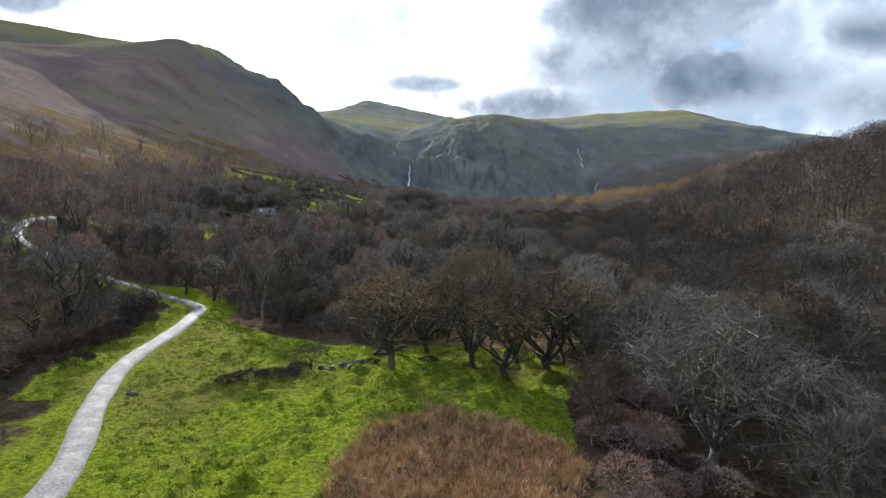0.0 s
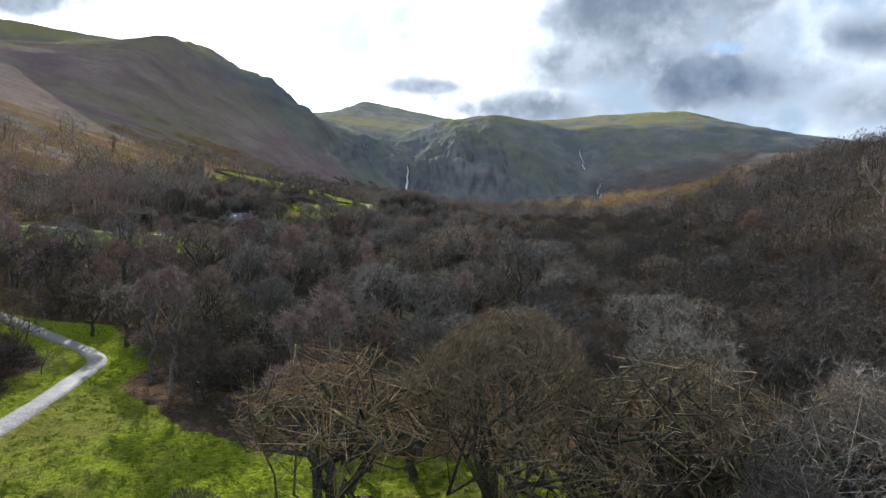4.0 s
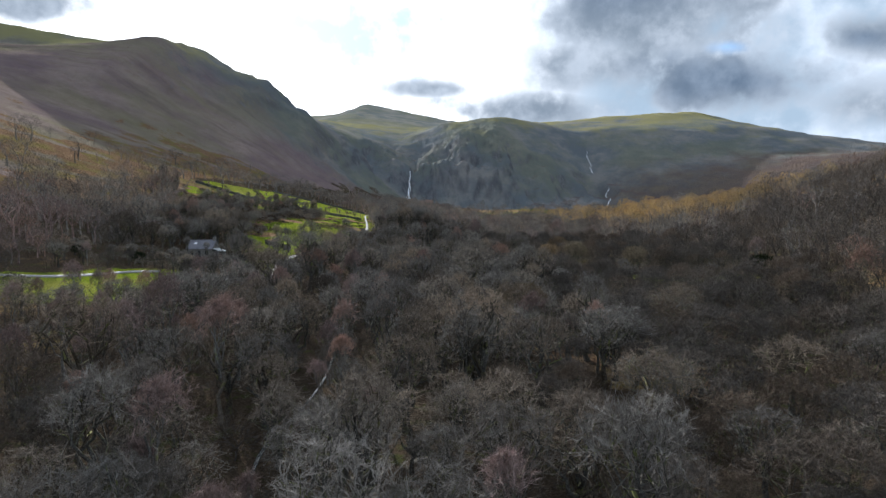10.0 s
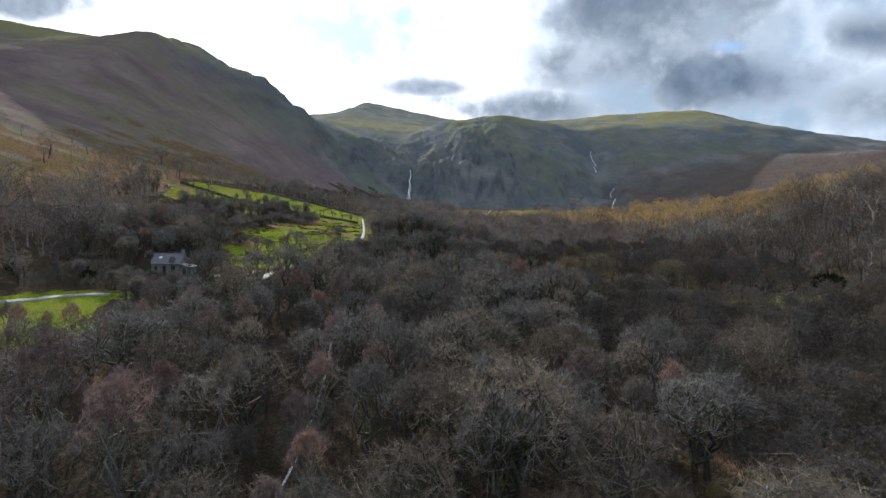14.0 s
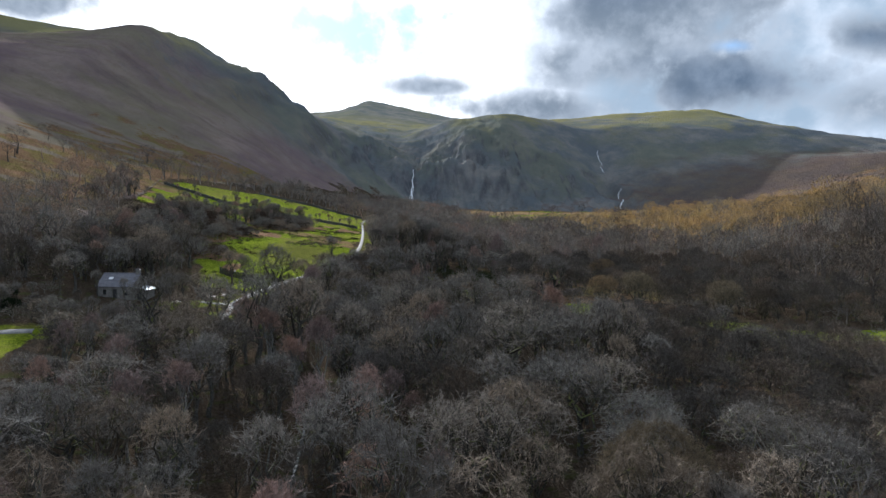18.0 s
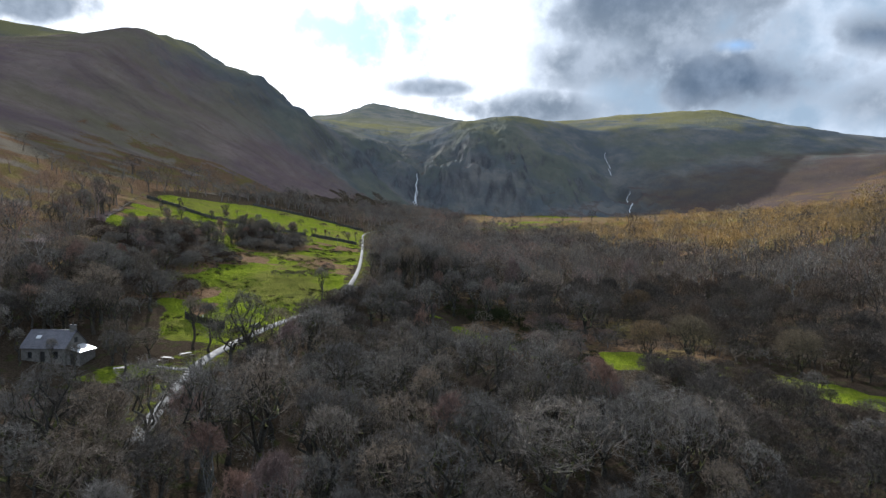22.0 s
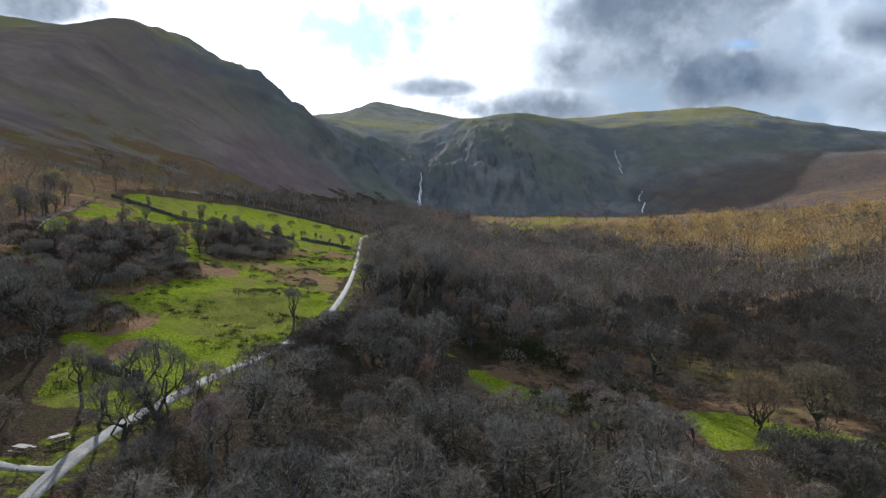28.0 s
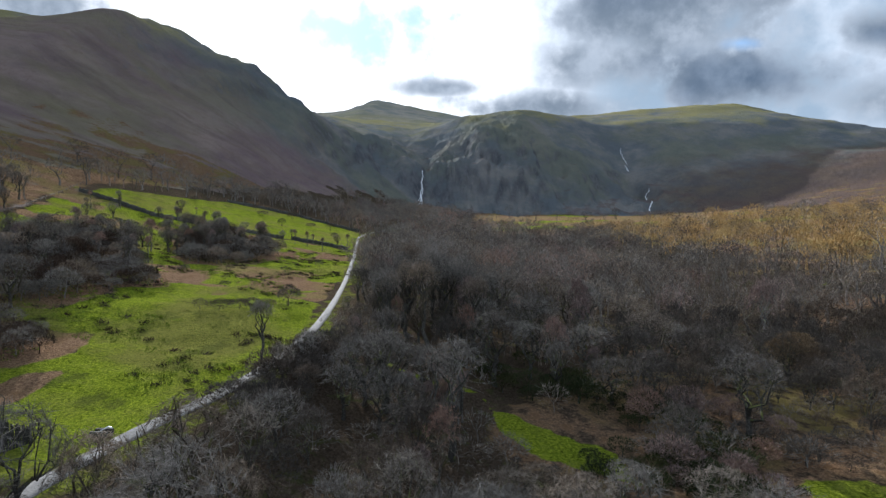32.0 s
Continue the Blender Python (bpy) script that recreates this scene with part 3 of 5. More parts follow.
# ---- ground ----
def land_cover(x, y, z):
    """How much grass, dead bracken and open hill each place carries, from 0 to 1."""
    soft = 2.0 * fractal(x, y, 14, 41, 3)
    grass = np.zeros(x.shape)
    for poly, width in ((MEADOW, 2.0), (LOWER_FIELD, 4.0), (UPPER_FIELD, 5.0), (LANE_FIELD, 2.5), (LAWN, 3.0), (GREEN, 2.0)):
        xs, ys = [p[0] for p in poly], [p[1] for p in poly]
        m = (x > min(xs) - 15) & (x < max(xs) + 15) & (y > min(ys) - 15) & (y < max(ys) + 15)
        grass[m] = np.maximum(grass[m], np.clip((inside(poly, x[m], y[m]) + soft[m] * 0.6) / width + 0.5, 0, 1))
    m = (x > -40) & (x < 110) & (y > 200) & (y < 310)
    grass[m] = np.maximum(grass[m], np.clip((1.9 + 1.4 * soft[m] - gap_to(GREEN_STRIP, x[m], y[m])) / 2.0, 0, 1))
    verge = 1 - lane_gap(x, y)
    grass = np.maximum(grass, np.clip(verge * 1.2 + soft * 0.3, 0, 1) * np.where(y < 110, 0.75, 0.5))
    left = np.interp(y, [0, 200, 300, 440, 600, 900], [-190, -165, -114, -150, -150, -95])
    rock = np.clip((left - x + 6 * soft) / 14, 0, 1)
    rock = np.maximum(rock, np.clip((y - 900) / 60, 0, 1))
    rock = np.maximum(rock, np.clip((x - 260) / 60, 0, 1) * np.clip((y - 640) / 60, 0, 1))
    fern = np.clip(0.0 + 0.6 * fractal(x, y, 32, 51, 4), 0, 1) * (y < 640) * np.clip((x + 400) / 100, 0, 1)
    slope_fern = np.clip((left - x) / 10, 0, 1) * np.clip((x - left + 150 + 30 * soft) / 110, 0, 1) * (y > 150) * (y < 640)
    gold = np.clip((inside(GOLD_BANK, x, y) + 8 + 6 * soft) / 14, 0, 1) if x.size > 5 else 0
    fern = np.maximum(fern, np.clip((30 - np.hypot((x - 28) / 1.4, y - 272) + 3 * soft) / 8, 0, 1) * 0.58)
    fern = np.maximum(np.maximum(fern * 0.9, slope_fern * (0.78 + 0.10 * soft)), gold)
    flats = np.clip((y - 600) / 40, 0, 1) * np.clip((1070 - y) / 60, 0, 1) * np.clip((x + 10) / 30, 0, 1) * np.clip((480 - x) / 100, 0, 1)
    fern = np.maximum(fern, flats * 0.75)
    # Bracken over the far right slope that is darkened for cloud shadow.
    shaded_slope = np.clip((x - 380) / 120, 0, 1) * np.clip((y - 600) / 80, 0, 1) * np.clip((1200 - y) / 120, 0, 1)
    fern = np.maximum(fern, shaded_slope * (0.44 + 0.12 * soft))
    grass = np.maximum(grass, flats * np.clip(fractal(x, y, 60, 66, 3) * 1.6 - 0.35, 0, 0.8))
    rock = rock * (1 - flats)
    fern = np.maximum(fern, np.clip((8.8 - np.hypot((x - 1.0) / 0.85, y - 33.5) + soft) / 2, 0, 1))
    fern = np.maximum(fern, np.clip((13 - np.hypot((x - 10) / 1.6, y - 74) + 2 * soft) / 4, 0, 0.8))
    tuss = np.clip((inside(LOWER_FIELD, x, y) + 1) / 3, 0, 1) * np.clip(fractal(x, y, 13, 61, 4) * 2.2 - 0.06, 0, 1)
    for cx, cy, r in ((-66, 277, 9), (-60, 267, 6), (-71, 329, 8), (-60, 338, 5), (-56, 312, 4), (-84, 408, 6), (-60, 372, 5)):
        tuss = np.maximum(tuss, np.clip((r - np.hypot(x - cx, (y - cy) * 0.8) + 2.5 * soft) / 3, 0, 1))
    skirt = np.zeros(x.shape)
    m = (x > -140) & (x < -40) & (y > 250) & (y < 425)
    for poly in THICKETS:
        skirt[m] = np.maximum(skirt[m], np.clip((inside(poly, x[m], y[m]) + 6 + 5 * soft[m]) / 4, 0, 1))
    tuss = np.maximum(tuss, skirt)
    tuss = tuss * np.where((y > 285) | (x < -58), 1.0, 0.25)
    grass = np.clip(grass - tuss * 0.75, 0, 1)
    fern = np.maximum(fern, tuss * 0.9)
    grass = grass * (1 - np.clip((8.2 - np.hypot((x - 1.0) / 0.85, y - 33.5) + soft) / 2, 0, 1))
    return grass, fern, rock


def build_ground():
    ny, nx = GX.shape
    verts = np.stack([GX, GY, GZ], -1).reshape(-1, 3)
    idx = np.arange(ny * nx).reshape(ny, nx)
    quads = np.stack([idx[:-1, :-1], idx[:-1, 1:], idx[1:, 1:], idx[1:, :-1]], -1).reshape(-1, 4)
    me = mesh_of("ground", verts, quads, GROUND, True)
    g, f, r = land_cover(GX.ravel(), GY.ravel(), GZ.ravel())
    col = np.stack([g, f, r, np.ones_like(g)], -1).astype(np.float32)
    me.attributes.new("cover", "FLOAT_COLOR", "POINT").data.foreach_set("color", col.ravel())
    tagged(new("ground", me), "valley ground of green turf, brown bracken and heathery mountainsides", "ground", kind="structure")


build_ground()


def ribbon(name, line, widths, lift, mat, camber=0.05, thick=0.25):
    """A strip laid along a line on the ground, with a little camber and closed edges."""
    line = np.asarray(line)
    tang = np.gradient(line, axis=0)
    tang /= np.linalg.norm(tang, axis=1)[:, None] + 1e-9
    side = np.stack([tang[:, 1], -tang[:, 0]], 1)
    offs = np.array([-1.0, -0.8, -0.4, 0, 0.4, 0.8, 1.0])
    rows = []
    for i, (p, s) in enumerate(zip(line, side)):
        w = widths[i] / 2
        wob = 1 + 0.03 * math.sin(i * 1.7) + 0.04 * math.sin(i * 0.61)
        xy = p + np.outer(offs * w * wob, s)
        z = ground_at(xy[:, 0], xy[:, 1]) + lift + camber * (1 - offs ** 2)
        z[[0, -1]] -= thick
        rows.append(np.column_stack([xy, z]))
    v = np.array(rows)
    idx = np.arange(v.shape[0] * 7).reshape(-1, 7)
    quads = np.stack([idx[:-1, :-1], idx[:-1, 1:], idx[1:, 1:], idx[1:, :-1]], -1).reshape(-1, 4)
    return new(name, mesh_of(name, v.reshape(-1, 3), quads, mat, True))


_line = along(LANE, 1.0)
tagged(ribbon("lane", _line, np.interp(_line[:, 1], [250, 290, 330, 480], [2.2, 1.8, 1.35, 1.2]), 0.06, LANE_MAT), "narrow pale wet gravel lane climbing beside the fields", "lane", kind="structure")
_line = along(TRACK, 1.0)
tagged(ribbon("track", _line, np.full(len(_line), 2.15), 0.15, LANE_MAT), "pale gravel track curving past the meadow", "lane", kind="structure")
_line = along([(-46.8, 233.4), (-49, 232.9), (-51.5, 233.0), (-54, 233.4)], 0.7)
tagged(ribbon("yard_track", _line, np.full(len(_line), 1.3), 0.05, LANE_MAT), "short gravel track from the lane to the cottage", "track", kind="structure")
_line = along([p for p in STREAM if 88 < p[1] < 200], 2.0)
tagged(ribbon("stream", _line, np.full(len(_line), 0.5), 0.10, WATER, 0.0, 0.4), "narrow dark stream between the trees", "stream", kind="structure")

# ---- bare winter trees ----
def tube(points, radii, sides):
    """Vertices and quads of a tapering tube along a line."""
    p = np.asarray(points, float)
    t = np.gradient(p, axis=0)
    t /= np.linalg.norm(t, axis=1)[:, None] + 1e-9
    ref = np.array([0.31, 0.87, 0.38])
    u = np.cross(t, ref)
    u /= np.linalg.norm(u, axis=1)[:, None] + 1e-9
    w = np.cross(t, u)
    a = np.arange(sides) * 2 * math.pi / sides
    ring = u[:, None] * np.cos(a)[None, :, None] + w[:, None] * np.sin(a)[None, :, None]
    v = p[:, None] + ring * np.asarray(radii)[:, None, None]
    idx = np.arange(len(p) * sides).reshape(len(p), sides)
    nxt = np.roll(idx, -1, axis=1)
    q = np.stack([idx[:-1], nxt[:-1], nxt[1:], idx[1:]], -1).reshape(-1, 4)
    return v.reshape(-1, 3), q


class Soup:
    """Collects pieces of geometry into one pair of arrays."""

    def __init__(self):
        self.v, self.q, self.t, self.n = [], [], [], 0

    def add(self, v, quads=None, tris=None):
        if quads is not None and len(quads):
            self.q.append(np.asarray(quads) + self.n)
        if tris is not None and len(tris):
            self.t.append(np.asarray(tris) + self.n)
        self.v.append(np.asarray(v, float))
        self.n += len(v)

    def arrays(self):
        v = np.concatenate(self.v) if self.v else np.zeros((0, 3))
        q = np.concatenate(self.q) if self.q else np.zeros((0, 4), int)
        t = np.concatenate(self.t) if self.t else np.zeros((0, 3), int)
        return v, q, t

    def tris(self):
        v, q, t = self.arrays()
        return v, np.concatenate([t.reshape(-1, 3), q[:, [0, 1, 2]], q[:, [0, 2, 3]]]) if len(q) else t


def bend(rng, a, b, count, wiggle, lift=0.0):
    """A crooked line from a to b."""
    t = np.linspace(0, 1, count + 1)[:, None]
    p = a + (b - a) * t
    size = np.linalg.norm(b - a)
    p[1:-1] += rng.normal(0, wiggle * size, (count - 1, 3))
    p[:, 2] += lift * size * (t[:, 0] - t[:, 0] ** 2)
    return p


def blades(rng, roots, ways, length, width):
    """Thin tapering twigs, one triangle each."""
    roots, ways = np.asarray(roots), np.asarray(ways)
    n = len(roots)
    ways = ways / (np.linalg.norm(ways, axis=1)[:, None] + 1e-9)
    side = np.cross(ways, rng.normal(0, 1, (n, 3)))
    side /= np.linalg.norm(side, axis=1)[:, None] + 1e-9
    ln = length * rng.uniform(0.55, 1.3, n)[:, None]
    w = width * rng.uniform(0.7, 1.3, n)[:, None] / 2
    v = np.stack([roots - side * w, roots + side * w, roots + ways * ln], 1).reshape(-1, 3)
    return v, np.arange(3 * n).reshape(n, 3)


def grow(seed, height, spread, limbs=5, subs=4, tips=6, twigs=12, trunk=0.28, girth=0.035, width=0.03, length=0.62, sides=6, lean=0.05, upright=0.0, low=0.30, deep=0.70, taper=1.5, crook=0.085, stout=0.30):
    """A bare tree: the trunk, a list of limbs, and the crown of branchlets and twigs, each as a Soup."""
    rng = np.random.default_rng(seed)
    bole, arms, crown = Soup(), [], Soup()
    fork = height * trunk
    top = np.array([rng.normal(0, lean), rng.normal(0, lean), 1.0]) * fork
    r0 = height * girth
    line = bend(rng, np.array([0, 0, -0.6]), top, 4, 0.03)
    bole.add(*tube(line, r0 * np.array([1.5, 1.05, 0.88, 0.82, 0.74]), sides))
    mid, rad = height * (low + (1 - low) / 2), np.array([spread, spread, height * (1 - low) / 2])

    def shell(az, el, k=1.0):
        d = np.array([math.cos(az) * math.cos(el), math.sin(az) * math.cos(el), math.sin(el)])
        return np.array([0, 0, mid]) + d * rad * k * rng.uniform(0.84, 1.08)

    bumps = rng.normal(0, 1, (9, 3))
    bumps /= np.linalg.norm(bumps, axis=1)[:, None]

    def lobes(d):
        return 0.74 + 0.32 * np.max(np.clip(bumps @ (d / (np.linalg.norm(d) + 1e-9)), 0, 1) ** 3)

    spin = rng.uniform(0, 6.28)
    roots, ways = [], []
    for i in range(limbs):
        arm = Soup()
        az = spin + i * 2.4 + rng.normal(0, 0.25)
        el = rng.uniform(0.15, 0.75) + upright if i else 1.2
        end = shell(az, el, 0.70)
        start = line[-1] * (1 - 0.25 * rng.random() * (i > 1))
        path = bend(rng, start, end, 5, crook, 0.10)
        rr = r0 * rng.uniform(0.42, 0.62)
        arm.add(*tube(path, rr * np.linspace(1, 0.32, 6) ** taper, max(4, sides - 1)))
        for j in range(subs):
            t = rng.uniform(0.35, 1.0)
            k = min(4, int(t * 5))
            a = path[k] + (path[k + 1] - path[k]) * (t * 5 - k)
            end2 = shell(az + rng.normal(0, 0.55), np.clip(el + rng.normal(0, 0.45), -0.35, 1.5), 0.88)
            sub = bend(rng, a, end2, 4, crook, 0.08)
            arm.add(*tube(sub, rr * stout * np.linspace(1, 0.25, 5), 4))
            for _ in range(tips):
                t2 = rng.uniform(0.25, 1.0)
                k2 = min(3, int(t2 * 4))
                b = sub[k2] + (sub[k2 + 1] - sub[k2]) * (t2 * 4 - k2)
                rel = (b - np.array([0, 0, mid])) / rad + rng.normal(0, 0.30, 3) + np.array([0, 0, 0.12 + upright * 0.4])
                rel *= lobes(rel) * rng.uniform(deep, 1.04) / (np.linalg.norm(rel) + 1e-9)
                tip = np.array([0, 0, mid]) + rel * rad
                way = tip - b + 1e-6
                small = bend(rng, b, tip, 2, 0.10)
                crown.add(*tube(small[[0, 2]], rr * 0.33 * stout * np.array([1, 0.3]), 3))
                along_tip = rng.uniform(0.15, 1.0, twigs)[:, None]
                roots.append(small[0] + (small[2] - small[0]) * along_tip)
                ways.append(way / np.linalg.norm(way) + rng.normal(0, 0.46, (twigs, 3)) + np.array([0, 0, 0.22]))
        arms.append(arm)
    v, t = blades(rng, np.concatenate(roots), np.concatenate(ways), length, width)
    crown.add(v, None, t)
    return bole, arms, crown


def light_tree(seed, height, spread, count, length, width, trunk_sides=4, low=0.30, limbs=4, upright=0.0):
    """A plainer tree for the woods away from the flight line: trunk, a few limbs, and twigs over the crown."""
    rng = np.random.default_rng(seed)
    s = Soup()
    fork = height * 0.35
    top = np.array([rng.normal(0, 0.3), rng.normal(0, 0.3), fork])
    s.add(*tube(bend(rng, np.array([0, 0, -0.6]), top, 2, 0.04), height * 0.03 * np.array([1.3, 0.9, 0.7]), trunk_sides))
    mid, rad = height * (low + (1 - low) / 2), np.array([spread, spread, height * (1 - low) / 2])
    ends = []
    for i in range(limbs):
        az, el = i * 2.4 + rng.normal(0, 0.3), rng.uniform(0.2, 1.2)
        end = np.array([0, 0, mid]) + np.array([math.cos(az) * math.cos(el), math.sin(az) * math.cos(el), math.sin(el)]) * rad * 0.85
        s.add(*tube(bend(rng, top, end, 3, 0.08), height * 0.014 * np.array([1, 0.8, 0.55, 0.25]), 3))
        ends.append(end)
    # twigs over a lobed dome, fewer inside it
    u = rng.normal(0, 1, (count, 3))
    u[:, 2] = np.where(rng.random(count) < 0.8, np.abs(u[:, 2]) * 1.1 - 0.15, u[:, 2])
    u /= np.linalg.norm(u, axis=1)[:, None]
    bumps = rng.normal(0, 1, (11, 3))
    bumps[:, 2] = np.abs(bumps[:, 2])
    bumps /= np.linalg.norm(bumps, axis=1)[:, None]
    lobe = 0.78 + 0.26 * np.max(np.clip(u @ bumps.T, 0, 1) ** 6, axis=1)
    deep = np.where(rng.random(count) < 0.25, rng.uniform(0.45, 0.8, count), rng.uniform(0.84, 1.0, count))
    pos = u * (lobe * deep)[:, None]
    roots = np.array([0, 0, mid]) + pos * rad
    ways = u + rng.normal(0, 0.42, (count, 3)) + np.array([0, 0, 0.15 + upright])
    v, t = blades(rng, roots, ways, length, width)
    s.add(v, None, t)
    return s


def plan_trees():
    """Where the trees of the woods stand: x, y, size and sort."""
    rng = np.random.default_rng(5)
    spots = []
    for step, y0, y1, x0, x1 in ((5.0, 24, 430, -230, 260), (7.5, 430, 900, -190, 330)):
        gx, gy = np.meshgrid(np.arange(x0, x1, step), np.arange(y0, y1, step))
        x = gx.ravel() + rng.uniform(-0.48, 0.48, gx.size) * step
        y = gy.ravel() + rng.uniform(-0.48, 0.48, gx.size) * step
        spots.append(np.column_stack([x, y]))
    p = np.concatenate(spots)
    x, y = p[:, 0], p[:, 1]
    keep = np.abs(x + 3) < 0.80 * y + 12
    for poly, margin in ((MEADOW, 3.0), (LOWER_FIELD, 3.0), (UPPER_FIELD, 4.0), (LANE_FIELD, 4.0), (YARD, 2.0)):
        keep &= inside(poly, x, y) < -margin + 1.0
    keep &= near_lane(x, y) > np.where((x > -47) & (y > 205), np.where((y > 246) & (y < 263), 8.0, np.where(y < 224, 1.7, np.where(y < 240, 4.2, 3.0))), 3.6)
    keep &= inside(GREEN, x, y) < -3.0
    keep &= inside(GREEN, x, y + 7) < -1.0
    keep &= gap_to(GREEN_STRIP, x, y) > 3.4
    keep &= gap_to(STREAM[:160], x, y) > 0.8
    keep &= np.hypot(x - 1, y - 34) > 9.5
    for ox, oy in ((16, 35), (39, 167), (16, 176), (26, 170), (22, 128), (-3, 214)):
        keep &= np.hypot(x - ox, y - oy) > 5.5
    left = np.interp(y, [0, 200, 300, 440, 600, 900], [-190, -170, -130, -172, -150, -85])
    edge = np.clip((x - left + 10 * fractal(x, y, 30, 71, 2)) / 25, 0.0, 1)
    density = np.where(x < -60, 0.12 + 0.88 * edge, 1.0) * (x > left - 60)
    density = np.where(y > 620, density * np.clip((x + 130) / 60, 0, 1) * np.clip((14 - x) / 24, 0.04, 1), density)
    density *= np.clip(1.0 + 0.5 * fractal(x, y, 45, 81, 3), 0.25, 1)
    # open bracken between the lane and the green strip
    density = np.where((np.abs(x - 20) < 22) & (np.abs(y - 268) < 13), density * 0.45, density)
    keep &= rng.random(len(p)) < density
    p = p[keep]
    size = rng.uniform(0.62, 1.25, len(p))
    size = np.where(rng.random(len(p)) < 0.10, size * 1.28, size)
    size = np.where((p[:, 0] < -44) & (np.abs(p[:, 1] - 165) < 30), size * 0.68, size)
    # low growth on the stream side of the lane, below the field
    aside = gap_to(LANE, p[:, 0], p[:, 1])
    low = (np.abs(p[:, 1] - 281) < 33) & (aside < 20) & (p[:, 0] > -45)
    size = np.where(low, np.minimum(size, (np.where(np.abs(p[:, 1] - 280) < 10, 3.4, 1.4) + 0.36 * aside) / 9.0), size)
    # and low growth before the open bracken
    fore = (np.abs(p[:, 0] - 12) < 22) & (p[:, 1] > 236) & (p[:, 1] < 263)
    size = np.where(fore, np.minimum(size, (1.2 + 0.40 * (263 - p[:, 1])) / 9.0), size)
    mouth = LANE[(LANE[:, 1] > 231) & (LANE[:, 1] < 241)]
    for step in (3, 7, 11, 15, 19, 23, 27):
        size = np.where(gap_to(mouth, p[:, 0] - 0.41 * step, p[:, 1] + 0.91 * step) < 4.0, np.minimum(size, (0.8 + 0.21 * step) / 9.0), size)
    yard = (p[:, 0] < -48) & (p[:, 0] > -100) & (np.abs(p[:, 1] - 203) < 24)
    size = np.where(yard, np.minimum(size, (3.0 + 0.15 * (224 - p[:, 1])) / 9.0), size)
    for step in (5, 9, 13, 17, 21, 25, 29, 33):
        tip = np.where(p[:, 0] + 0.3 * step < 33, 1.2 + 0.19 * step, 3.0 + 0.27 * step)
        size = np.where(inside(GREEN, p[:, 0] + 0.3 * step, p[:, 1] + step) > -1.5, np.minimum(size, tip / 9.0), size)
    return p[:, 0], p[:, 1], size


def place(x, y, scale, spin, tall=1.0):
    z = float(ground_at(x, y))
    return Matrix.LocRotScale((x, y, z), Euler((0, 0, spin)), (scale, scale, scale * tall))


def tree_model(name, label, seed, height, spread, mats, **kw):
    """A tree with its trunk, limbs and crown as parts, waiting to be copied."""
    bole, arms, crown = grow(seed, height, spread, **kw)
    base = thing(name, Matrix.Identity(4), label, "tree")
    v, q, t = bole.arrays()
    part("trunk", mesh_of("trunk", v, q, mats[0], True), mats[0], base)
    for arm in arms:
        v, q, t = arm.arrays()
        part("limb", mesh_of("limb", v, q, mats[0], True), mats[0], base)
    v, q, t = crown.arrays()
    part("crown", mesh_of("crown", v, [q, t], mats[1]), mats[1], base)
    return base


def merged(name, pieces, mat, label, category):
    """One object of many plants: pieces are (verts, tris, matrix rows, tint)."""
    vs, fs, at, n = [], [], [], 0
    for v, t, (x, y, z, s, spin, tall), tint in pieces:
        c, k = math.cos(spin) * s, math.sin(spin) * s
        w = np.empty_like(v)
        w[:, 0], w[:, 1], w[:, 2] = v[:, 0] * c - v[:, 1] * k + x, v[:, 0] * k + v[:, 1] * c + y, v[:, 2] * s * tall + z
        vs.append(w)
        fs.append(t + n)
        at.append(np.full(len(v), tint))
        n += len(v)
    ob = new(name, mesh_of(name, np.concatenate(vs), np.concatenate(fs), mat, False, np.concatenate(at)))
    return tagged(ob, label, category, kind="stuff")


OAK = "bare grey-brown oak with a broad rounded winter crown"
BIRCH = "slender bare birch with a purplish twiggy crown"
TREES = [
    tree_model("oak_tree", OAK, 11, 9.6, 4.1, (BARK, TWIGS), limbs=7, subs=5, tips=6, twigs=18, width=0.023),
    tree_model("oak_tree", OAK, 12, 10.6, 3.8, (BARK, TWIGS), limbs=6, subs=5, tips=6, twigs=20, lean=0.12, width=0.023, upright=0.15),
    tree_model("oak_tree", OAK, 13, 8.4, 4.4, (BARK, TWIGS), limbs=7, subs=5, tips=6, twigs=18, trunk=0.22, width=0.023),
    tree_model("ash_tree", "tall bare ash with upswept grey branches", 14, 11.8, 3.0, (BARK, TWIGS), limbs=6, subs=5, tips=6, twigs=19, upright=0.4, trunk=0.44, girth=0.026, low=0.40, width=0.022),
    tree_model("birch_tree", BIRCH, 15, 10.0, 2.3, (PALE_BARK, BIRCH_TWIGS), limbs=6, subs=5, tips=6, twigs=20, upright=0.5, girth=0.017, low=0.2, trunk=0.42, width=0.021),
    tree_model("alder_tree", "many-stemmed bare alder with dark brown twigs", 16, 7.8, 3.3, (BARK, THORN_AND_SHADE), limbs=7, subs=5, tips=6, twigs=20, upright=0.35, girth=0.016, low=0.10, trunk=0.08, width=0.023),
]
